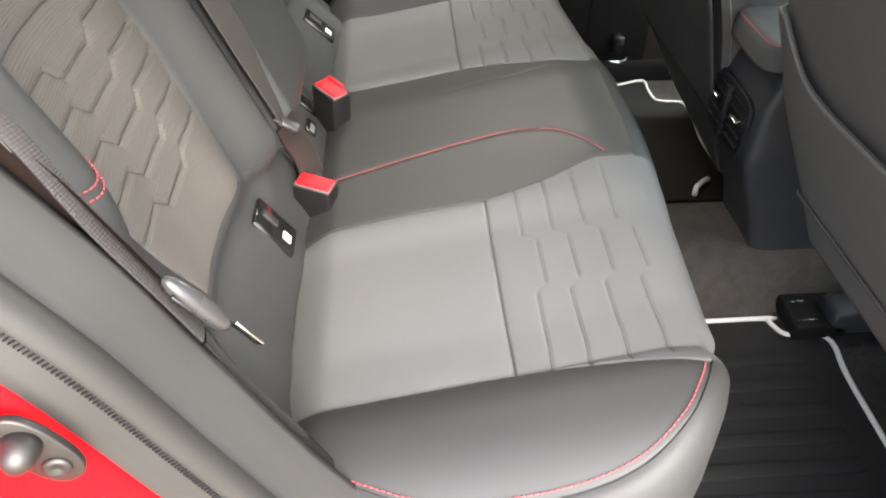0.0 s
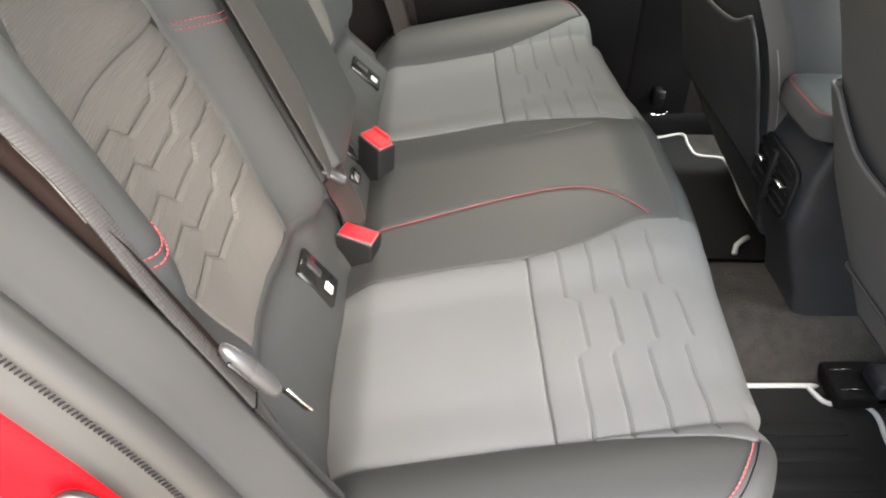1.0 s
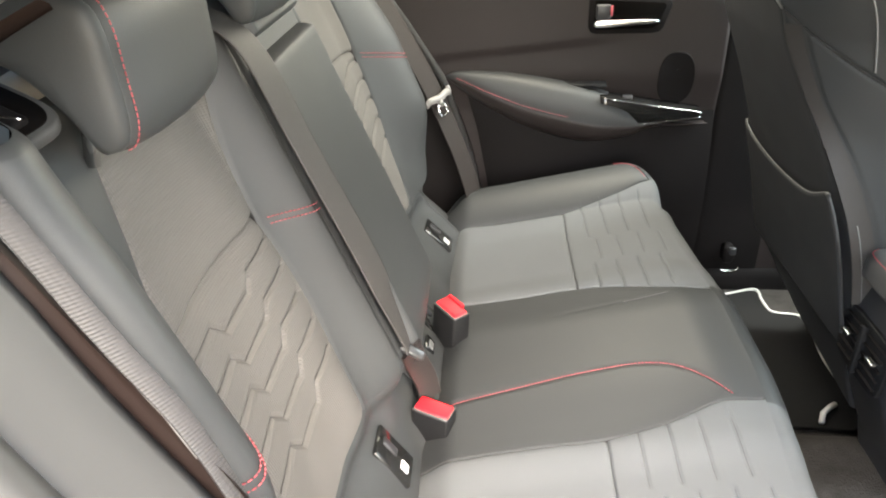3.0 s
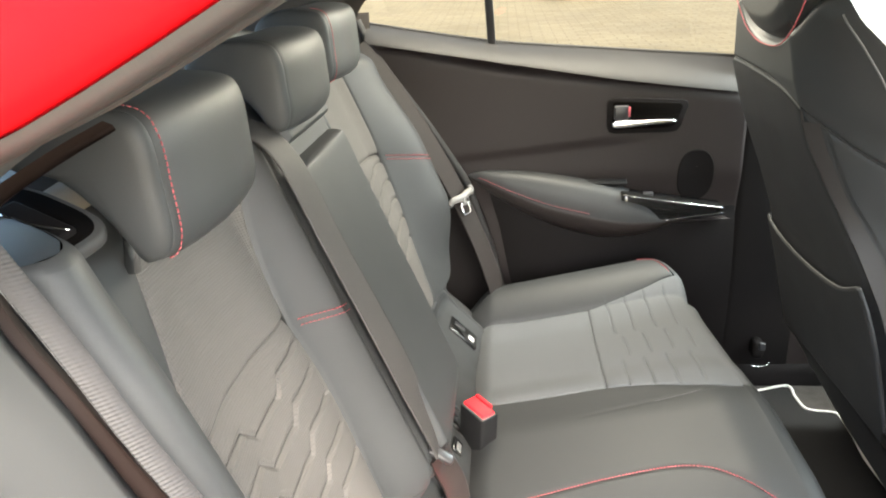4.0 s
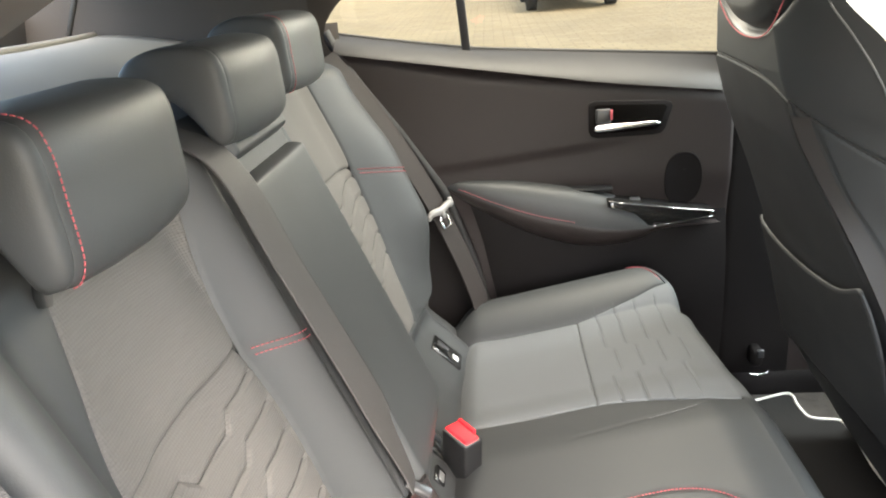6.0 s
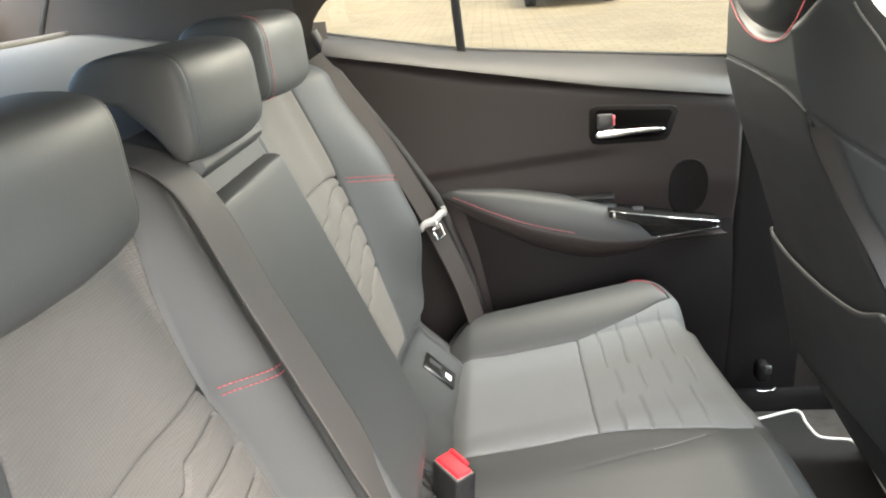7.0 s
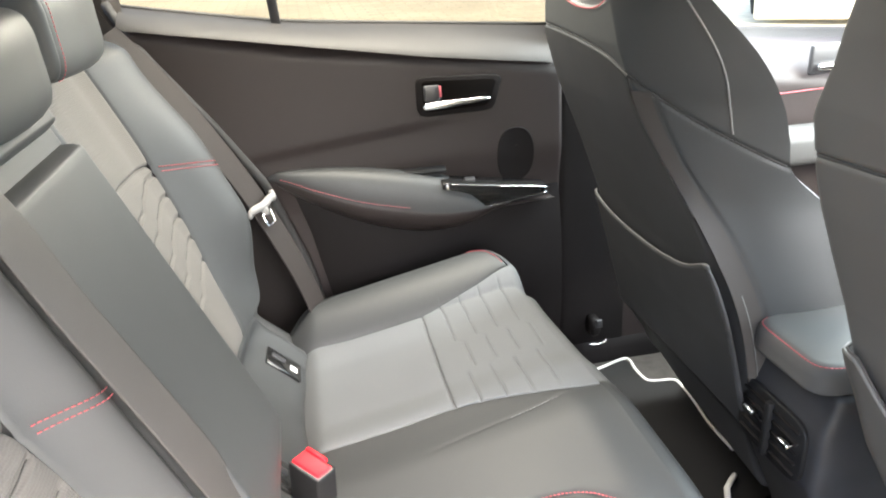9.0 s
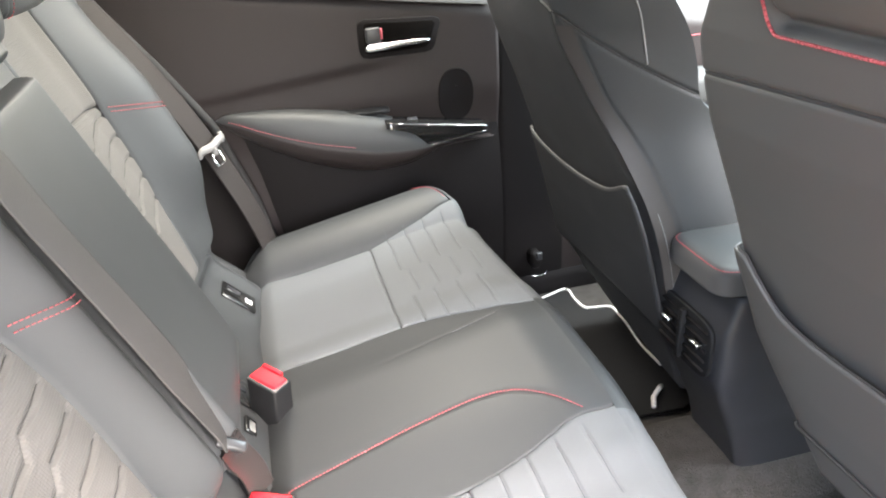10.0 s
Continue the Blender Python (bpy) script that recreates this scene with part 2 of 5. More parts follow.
def glide(s, at, values):
    """Smooth interpolation of values over their places."""
    if s <= at[0] or s >= at[-1]:
        return float(values[0] if s <= at[0] else values[-1])
    i = max(k for k in range(len(at)) if at[k] <= s)
    i = min(i, len(at) - 2)
    h = at[i + 1] - at[i]

    def slope(k):
        a, b = max(0, k - 1), min(len(at) - 1, k + 1)
        return (values[b] - values[a]) / (at[b] - at[a])
    t = (s - at[i]) / h
    return float((1 + 2 * t) * (1 - t) ** 2 * values[i] + t * (1 - t) ** 2 * h * slope(i) + t * t * (3 - 2 * t) * values[i + 1] + t * t * (t - 1) * h * slope(i + 1))


def stitches(points, r=0.0008, pitch=0.0055, share=0.7):
    """Single stitches laid along a line of points."""
    p = [Vector(q) for q in points]
    run = [0.0]
    for i in range(1, len(p)):
        run.append(run[-1] + (p[i] - p[i - 1]).length)
    arr = np.array([tuple(q) for q in p])

    def at(s):
        return tuple(np.interp(s, run, arr[:, k]) for k in range(3))
    s, out = 0.0, []
    while s + pitch * share < run[-1]:
        out.append(tube([at(s), at(s + pitch * share * 0.5), at(s + pitch * share)], r, 5))
        s += pitch
    return merge(*out)


def strap(points, normals, width, thick=0.0014, n=60):
    """A flat belt along points; normals: where its face looks at each point."""
    c, g = curve_of(points), curve_of(normals)
    verts, faces = [], []
    for i in range(n + 1):
        t = i / n
        p, q = Vector(c(t)), Vector(g(t)).normalized()
        d = (Vector(c(min(1, t + 0.01))) - Vector(c(max(0, t - 0.01)))).normalized()
        s = d.cross(q).normalized()
        q = s.cross(d)
        for a, b in ((-1, 1), (-0.9, 1.5), (0.9, 1.5), (1, 1), (1, -1), (-1, -1)):
            verts.append(tuple(p + s * (a * width / 2) + q * (b * thick / 2)))
    for i in range(n):
        for k in range(6):
            faces.append((i * 6 + k, i * 6 + (k + 1) % 6, (i + 1) * 6 + (k + 1) % 6, (i + 1) * 6 + k))
    return verts, faces


def rounded(sx, sy, sz, r, seg=3, m=None):
    """A box with rounded edges, centred."""
    bm = bmesh.new()
    bmesh.ops.create_cube(bm, size=1.0)
    bmesh.ops.scale(bm, vec=(sx, sy, sz), verts=bm.verts)
    bmesh.ops.bevel(bm, geom=list(bm.edges), offset=r, segments=seg, profile=0.5, affect="EDGES")
    if m is not None:
        bmesh.ops.transform(bm, matrix=m, verts=bm.verts)
    return bm


def bm_join(*bms):
    out = bmesh.new()
    for b in bms:
        me = bpy.data.meshes.new("x")
        b.to_mesh(me)
        b.free()
        out.from_mesh(me)
        bpy.data.meshes.remove(me)
    return out


def plate(outline, thick, m=None, r=0.0, seg=2):
    """A flat plate with the given outline in its own x and y, of a thickness along z."""
    bm = bmesh.new()
    vs = [bm.verts.new((x, y, 0)) for x, y in outline]
    f = bm.faces.new(vs)
    ext = bmesh.ops.extrude_face_region(bm, geom=[f])
    bmesh.ops.translate(bm, vec=(0, 0, thick), verts=[g for g in ext["geom"] if isinstance(g, bmesh.types.BMVert)])
    bmesh.ops.recalc_face_normals(bm, faces=bm.faces)
    if r:
        bmesh.ops.bevel(bm, geom=[e for e in bm.edges if abs(e.verts[0].co.z - e.verts[1].co.z) < 1e-6], offset=r, segments=seg, profile=0.5, affect="EDGES")
    if m is not None:
        bmesh.ops.transform(bm, matrix=m, verts=bm.verts)
    return bm


def frame_of(origin, xdir, zdir):
    """A pose with its z along zdir and its x near xdir."""
    z = Vector(zdir).normalized()
    y = z.cross(Vector(xdir)).normalized()
    x = y.cross(z)
    m = Matrix((x, y, z)).transposed().to_4x4()
    m.translation = origin
    return m


def superloop(cx, cy, rx, ry, power, n=40):
    out = []
    for i in range(n):
        a = 2 * math.pi * i / n
        c, s = math.cos(a), math.sin(a)
        out.append((cx + rx * math.copysign(abs(c) ** (2 / power), c), cy + ry * math.copysign(abs(s) ** (2 / power), s)))
    return out


def loft(rings, cap=True):
    """Mesh data through closed rings of equal count."""
    n = len(rings[0])
    verts = [tuple(p) for r in rings for p in r]
    faces = [(i * n + k, i * n + (k + 1) % n, (i + 1) * n + (k + 1) % n, (i + 1) * n + k) for i in range(len(rings) - 1) for k in range(n)]
    if cap:
        faces.append(tuple(reversed(range(n))))
        faces.append(tuple(range((len(rings) - 1) * n, len(rings) * n)))
    return verts, faces


def zigzag(y, pts):
    return np.interp(y, [p[0] for p in pts], [p[1] for p in pts])


# ---- rear seat cushion ----
def groove(d, deep=0.0035, wide=0.0026):
    return -deep * math.exp(-(d / wide) ** 2)


def cushion_z(x, y):
    a = abs(y)
    z = 0.555 + 0.2 * x
    z += (0.034 if y < 0 else 0.042) * math.sin(math.pi * min(1, max(0, (a - 0.452) / 0.155))) ** 0.8 - 0.006 * smoothstep(0.18, 0.24, a) * (1 - smoothstep(0.38, 0.45, a))
    z += 0.012 * (1 - smoothstep(0.06, 0.17, a))
    z -= (0.03 - 0.008 * smoothstep(-0.07, -0.15, y)) * smoothstep(-0.085, -0.15, x)
    z -= 0.012 * smoothstep(0.23, 0.30, x)
    return z


def on_cushion(x, y, h=0.0):
    return (x, y, cushion_z(x, y) + h)


SEAM_IN = curve_of([(-0.135, 0.178), (0.0, 0.172), (0.098, 0.172), (0.17, 0.158), (0.235, 0.134), (0.292, 0.128)])
SEAM_OUT = curve_of([(-0.135, 0.458), (0.0, 0.451), (0.098, 0.451), (0.2, 0.468), (0.264, 0.487)])
RIM = curve_of([(-0.135, 0.50), (-0.09, 0.535), (-0.04, 0.565), (0.03, 0.588), (0.12, 0.59), (0.18, 0.578), (0.222, 0.55), (0.247, 0.517), (0.264, 0.487)])


def cut(c, x):
    """The share along a plan curve at which it passes x."""
    lo, hi = 0.0, 1.0
    for _ in range(30):
        mid = (lo + hi) / 2
        lo, hi = (mid, hi) if c(mid)[0] < x else (lo, mid)
    return lo


def span(c, t0, t1, side=1):
    return lambda t: c(t0 + (t1 - t0) * t) * np.array([1, side])


CUSHION_STEPS = [(-0.475, -0.005), (-0.42, -0.001), (-0.345, 0.0), (-0.333, 0.012), (-0.262, 0.013), (-0.250, -0.001), (-0.12, -0.001)]


def cushion_quilt(x, y):
    s = zigzag(-abs(y), CUSHION_STEPS)
    fade = smoothstep(0.135, 0.16, abs(y)) * (1 - smoothstep(0.455, 0.475, abs(y)))
    broken = 1 - 0.8 * math.exp(-((abs(y) - 0.257) / 0.006) ** 2) - 0.6 * math.exp(-((abs(y) - 0.338) / 0.007) ** 2)
    return fade * broken * sum(groove(x - s - k, 0.0022, 0.0017) for k in (0.135, 0.170, 0.206, 0.243)) + 0.0012 * fade


cushion = empty("rear_seat_cushion", "dark grey leatherette and woven fabric rear bench cushion", "seat cushion", (0.1, 0, 0.31))
for side in (-1, 1):
    ti, to = cut(SEAM_IN, 0.098), cut(SEAM_OUT, 0.098)
    make("insert_panel", patch(span(SEAM_IN, 0, ti, side), span(SEAM_OUT, 0, to, side), on_cushion, 50, 60), FABRIC, cushion, "plain grey woven fabric insert")
    make("quilted_panel", patch(span(SEAM_IN, ti, 1, side), span(SEAM_OUT, to, 1, side), on_cushion, 110, 130, sides=(1, 0, 1, 1), relief=cushion_quilt), FABRIC, cushion, "grey fabric with embossed broken lines")
    make("bolster", patch(span(SEAM_OUT, 0, 1, side), span(RIM, 0, 1, side), on_cushion, 60, 26, sides=(0, 0, 1, 1)), LEATHER, cushion, "black leatherette outer bolster")
    ins = [on_cushion(*((RIM(t) + np.array([-0.004, -0.005])) * np.array([1, side])), 0.0012) for t in np.linspace(0.22 if side < 0 else 0.80, 0.985, 70)]
    make("stitching", stitches(ins, 0.0007), STITCH, cushion, "red thread")
    for k in (0.135, 0.170, 0.206, 0.243):
        for a0, a1 in ((0.164, 0.250), (0.264, 0.330), (0.346, 0.466)):
            line = []
            for a in np.linspace(a0, a1, 50):
                x = zigzag(-a, CUSHION_STEPS) + k
                line.append(on_cushion(x, side * a, cushion_quilt(x, side * a) + 0.0002))
            # Thin grey tube in the groove paints the shade of the embossing.
            make("embossed_line", tube(line, 0.0005, 5), GROOVESHADE, cushion)

CSTITCH_N = curve_of([(-0.11, -0.086), (-0.011, -0.070), (0.066, -0.058), (0.143, -0.052), (0.187, -0.061), (0.219, -0.084), (0.257, -0.125)])
CSTITCH_F = curve_of([(0.02, 0.083), (0.108, 0.096), (0.181, 0.105), (0.242, 0.118)])


def centre_relief(x, y):
    h = 0.0
    if y < 0:
        yy = np.interp(x, [-0.11, -0.011, 0.066, 0.143, 0.187, 0.219, 0.257], [-0.086, -0.070, -0.058, -0.052, -0.061, -0.084, -0.125])
        h += groove(y - yy, 0.003, 0.003) * (1 - smoothstep(0.245, 0.26, x))
    else:
        yy = np.interp(x, [0.02, 0.108, 0.181, 0.242], [0.083, 0.096, 0.105, 0.118])
        h += groove(y - yy, 0.0007, 0.003) * smoothstep(0.02, 0.08, x) * (1 - smoothstep(0.24, 0.255, x))
    return h


make("centre_panel", patch(span(SEAM_IN, 0, 1, -1), span(SEAM_IN, 0, 1, 1), on_cushion, 90, 110, sides=(0, 0, 1, 1), relief=centre_relief), LEATHER, cushion, "smooth black leatherette centre seat")
make("stitching", stitches([on_cushion(*CSTITCH_N(t), -0.0008) for t in np.linspace(0, 1, 80)], 0.0007, 0.0045, 0.7), STITCH, cushion, "red thread")
make("stitching", stitches([on_cushion(*CSTITCH_F(t), -0.0008) for t in np.linspace(0.62, 0.95, 30)], 0.0006, 0.0055), GREYSTITCH, cushion, "dull grey thread")

# Black sheet added under the cover so that cracks between panels read dark.
make("seam_backing", turn_up(sheet(np.linspace(-0.135, 0.27, 30), np.linspace(-0.54, 0.54, 60), lambda x, y: on_cushion(x, y * (1 - 0.2 * smoothstep(0.1, 0.27, x)), -0.014)), (0, 0, 1)), TYRE, cushion)

# the rolled front and sides below the rim
OUTLINE = [RIM(t) * np.array([1, -1]) for t in np.linspace(0, 1, 50)] + [np.array([0.292 - 0.028 * max(0, abs(y) - 0.128) / 0.359, y]) for y in np.linspace(-0.486, 0.486, 120)] + [RIM(t) for t in np.linspace(1, 0, 50)]
ROLL = [(0.04 * math.sin(a), -0.04 * (1 - math.cos(a))) for a in np.linspace(0, math.pi / 2, 9)] + [(0.043, -0.08), (0.04, -0.14), (0.03, -0.22), (0.0, -0.27)]


def skirt(i0, i1):
    rows = []
    for i in range(i0, i1 + 1):
        p = OUTLINE[i]
        d = OUTLINE[min(i + 2, len(OUTLINE) - 1)] - OUTLINE[max(i - 2, 0)]
        nrm = np.array([d[1], -d[0]]) / np.linalg.norm(d)
        if i < 50 and nrm[1] > 0 or i > 169 and nrm[1] < 0:
            nrm = -nrm
        z = cushion_z(*p)
        full = 0.86 if 58 <= i <= 161 else 0.55
        rows.append([(p[0] + nrm[0] * a * full, p[1] + nrm[1] * a * full, z - 0.001 + b * (1 if b > -0.05 else (z - 0.31) / 0.27)) for a, b in ROLL])
    v = [q for r in rows for q in r]
    k = len(ROLL)
    return v, [(i * k + j, (i + 1) * k + j, (i + 1) * k + j + 1, i * k + j + 1) for i in range(i1 - i0) for j in range(k - 1)]


for i0, i1, mt, nm in ((0, 50, LEATHER, "side_roll"), (50, 93, FABRIC, "front_roll"), (93, 126, LEATHER, "front_roll"), (126, 169, FABRIC, "front_roll"), (169, 219, LEATHER, "side_roll")):
    make(nm, turn_up(skirt(i0, i1), (0, 0, 1)), mt, cushion)


# ---- rear backrest ----
def back_x(y, z):
    a = abs(y)
    x = -0.155 - 0.40 * (z - 0.545)
    p = 0.047 * (1 - smoothstep(0.125, 0.180, a)) * smoothstep(0.55, 0.66, z)
    p += ((0.082 if y > 0 else 0.086) - (0.022 * smoothstep(0.9, 1.03, z) if y > 0 else 0.004 * smoothstep(0.98, 1.05, z))) * (0.3 + 0.7 * smoothstep(0.63, 0.80, z) if y > 0 else 0.35 + 0.65 * smoothstep(0.68, 0.86, z)) * smoothstep(0.395, 0.51, a)
    p += (0.030 - 0.022 * smoothstep(-0.07, -0.15, y)) * smoothstep(0.585, 0.51, z) - 0.014 * math.exp(-((z - 0.598) / 0.02) ** 2)
    p -= 0.008 * smoothstep(0.2, 0.28, a) * (1 - smoothstep(0.32, 0.40, a))
    p -= 0.11 * smoothstep(0.505, 0.565, a) ** 1.6
    p -= 0.06 * smoothstep(1.045 if y > 0 else 1.045 + 0.02 * smoothstep(0.42, 0.50, a), 1.09 if y > 0 else 1.10, z) ** 1.5
    return x + p


def on_back(y, z, h=0.0):
    return (back_x(y, z) + 0.93 * h, y, z + 0.37 * h)


BACK_OUT = curve_of([(0.375, 0.625), (0.402, 0.70), (0.413, 0.78), (0.400, 0.871), (0.388, 0.912), (0.366, 0.953), (0.335, 1.014), (0.315, 1.075)])
BACK_OUT_FAR = curve_of([(0.375, 0.625), (0.402, 0.70), (0.418, 0.78), (0.425, 0.871), (0.428, 0.912), (0.43, 0.953), (0.432, 1.014), (0.43, 1.075)])
BACK_IN = curve_of([(0.19, 0.625), (0.176, 0.72), (0.172, 0.80), (0.176, 0.876), (0.168, 0.95), (0.157, 1.01), (0.15, 1.075)])


def cut_z(c, z):
    lo, hi = 0.0, 1.0
    for _ in range(30):
        mid = (lo + hi) / 2
        lo, hi = (mid, hi) if c(mid)[1] < z else (lo, mid)
    return lo


def flip(c, t0, t1, side):
    return lambda t: c(t0 + (t1 - t0) * t) * np.array([side, 1])


BACK_STEPS = [(-0.43, -0.003), (-0.338, -0.007), (-0.320, -0.023), (-0.258, -0.021), (-0.243, -0.006), (-0.172, 0.0), (-0.15, 0.001)]
FAR_STEPS = [(-0.44, 0.036), (-0.41, 0.030), (-0.362, 0.0155), (-0.342, 0.003), (-0.29, -0.002), (-0.15, -0.004)]
BACK_LINES = (0.852, 0.8195, 0.7865, 0.753, 0.718)


def back_quilt(y, z):
    s = zigzag(-abs(y), BACK_STEPS if y < 0 else FAR_STEPS)
    fade = 1 - smoothstep(0.68, 0.655, z)
    puff = 0.006 * (1 - math.exp(-max(0, (0.878 if y < 0 else 0.902) - z) / 0.010)) - 0.006
    fade *= smoothstep(0.172, 0.188, abs(y)) * (1 - smoothstep(0.385, 0.405, abs(y)) * (0.7 if y < 0 else 0.0))
    return puff + sum(groove(z - s - k, 0.0040, 0.0030) for k in BACK_LINES) * fade


backrest = empty("bench_seat_back", "grey fabric and black leatherette rear backrest with red stitching", "seat back", (-0.25, 0, 0.5))
for side in (-1, 1):
    rim = BACK_OUT if side < 0 else BACK_OUT_FAR
    to, ti = cut_z(rim, 0.873 if side < 0 else 0.901), cut_z(BACK_IN, 0.876 if side < 0 else 0.898)
    make("quilted_panel", patch(flip(BACK_IN, 0, ti, side), flip(rim, 0, to, side), on_back, 130, 120, relief=back_quilt, up=(1, 0, 0)), FABRIC_B, backrest, "grey ribbed fabric with zigzag embossing")
    make("insert_panel", patch(flip(BACK_IN, ti, 1, side), flip(rim, to, 1, side), on_back, 50, 50, sides=(1, 0, 1, 1), up=(1, 0, 0)), FABRIC_B, backrest, "grey ribbed fabric")
    edge = curve_of([(0.53, 0.52), (0.555, 0.62), (0.56, 0.80), (0.555, 0.92), (0.545, 1.0), (0.53, 1.075)] if side < 0 else [(0.42, 0.622), (0.49, 0.640), (0.525, 0.70), (0.545, 0.79), (0.552, 0.90), (0.545, 1.0), (0.53, 1.075)])

    def seam_line(a):
        return 0.847 + 0.05 * (a - 0.47) if side < 0 else 0.893 - 0.26 * (a - 0.418)

    def outer_seam(y, z):
        return groove(z - seam_line(abs(y)), 0.0025, 0.0025)
    make("bolster", patch(flip(rim, 0, 1, side), flip(edge, 0.18 if side < 0 else 0, 1, side), on_back, 70, 40, sides=(0, 0, 1, 0), relief=outer_seam, up=(1, 0, 0)), LEATHER, backrest, "black leatherette side bolster")
    for dz in (-0.0035, 0.0035):
        make("stitching", stitches([on_back(side * a, seam_line(a) + dz, 0.0008) for a in np.linspace(0.42 if side < 0 else 0.432, 0.54, 30)], 0.0006, 0.005), STITCH, backrest, "red thread")
        make("stitching", stitches([on_back(side * a, 0.862 + dz + 0.06 * (a - 0.15), 0.0008) for a in np.linspace(0.124, 0.172, 20)], 0.0006, 0.005), STITCH, backrest, "red thread")

    for k in BACK_LINES:
        line = []
        for a in np.linspace(0.184, 0.412, 90):
            z = zigzag(-a, BACK_STEPS if side < 0 else FAR_STEPS) + k
            if 0.662 < z < (0.868 if side < 0 else 0.893) and a < np.interp(z, [0.625, 0.70, 0.78, 0.871], [0.372, 0.399, 0.410, 0.397 if side < 0 else 0.422]):
                line.append(on_back(side * a, z, back_quilt(side * a, z) + 0.0004))
        if len(line) > 3:
            # The groove's shade is put in as a dark tube along its bottom.
            make("embossed_line", tube(line, 0.0006, 5), DARKCORD, backrest)


def inner_seam(y, z):
    return groove(z - 0.862, 0.0025, 0.0025) * smoothstep(0.12, 0.13, abs(y)) + groove(abs(y) - 0.122, 0.006, 0.004) * smoothstep(0.6, 0.63, z)


make("centre_panel", patch(flip(BACK_IN, 0, 1, -1), flip(BACK_IN, 0, 1, 1), on_back, 70, 90, sides=(0, 0, 1, 1), relief=inner_seam, up=(1, 0, 0)), LEATHER, backrest, "black leatherette between the seats")


def apron(u, v):
    """The padded strip along the foot of the backrest, rounded at its upper edge and its ends."""
    y = -0.515 + 0.985 * u
    e = min((y + 0.515) / 0.03, (0.470 - y) / 0.045, 1.0)
    top = 0.628 - 0.045 * (1 - math.sqrt(max(0.0, 1 - (1 - e) ** 2)))
    z = 0.47 + (top - 0.47) * v
    edge = min((top - z) / 0.022, (0.470 - y) / 0.018, (y + 0.515) / 0.018, 1.0)
    return on_back(y, z, -0.007 + 0.010 * math.sqrt(max(0.0, 1 - (1 - edge) ** 2)))


make("apron", turn_up(sheet(np.linspace(0, 1, 110), [1 - (1 - k / 30) ** 1.6 for k in range(31)], apron), (1, 0, 0)), LEATHER, backrest, "smooth padded leatherette strip below the panels")
make("top_roll", sheet(np.linspace(-0.54, 0.54, 60), np.linspace(0, 1, 14), lambda y, t: (back_x(y, 1.075) - 0.10 * math.sin(t * 1.5), y, 1.0745 + 0.008 * (1 - (1 - t) ** 2) - 0.35 * max(0, t - 0.7))), LEATHER, backrest)

# Added black backing that paints the panel cracks of the backrest dark.
make("seam_backing", turn_up(sheet(np.linspace(-0.52, 0.52, 70), np.linspace(0.50, 1.06, 50), lambda y, z: on_back(y, z, -0.016)), (1, 0, 0)), TYRE, backrest)

# folding armrest pad in the middle
def pad(u, v):
    y, z = -0.107 + 0.217 * u, 0.60 + 0.412 * v
    e = min(u * 0.217, (1 - u) * 0.217, v * 0.42 * 0.8, (1 - v) * 0.42)
    h = 0.021 - 0.028 * max(0, 1 - e / 0.012) ** 2
    return on_back(y, z, h)


armrest = make("armrest", turn_up(sheet(steps(30, 0.217, (0.002, 0.004, 0.006, 0.009, 0.012)), steps(40, 0.42, (0.002, 0.004, 0.006, 0.009, 0.012)), pad), (1, 0, 0)), LEATHER, backrest, "folded-up leatherette centre armrest")

make("armrest_bar", turn_up(sheet(steps(24, 0.19, (0.002, 0.005, 0.009)), steps(12, 0.03, (0.002, 0.005, 0.009)), lambda u, v: on_back(-0.092 + 0.19 * u, 1.026 + 0.030 * v, 0.019 - 0.022 * max(0, 1 - min(u * 0.19, (1 - u) * 0.19, v * 0.03, (1 - v) * 0.03) / 0.009) ** 2)), (1, 0, 0)), LEATHER, backrest, "padded bar above the folded armrest")


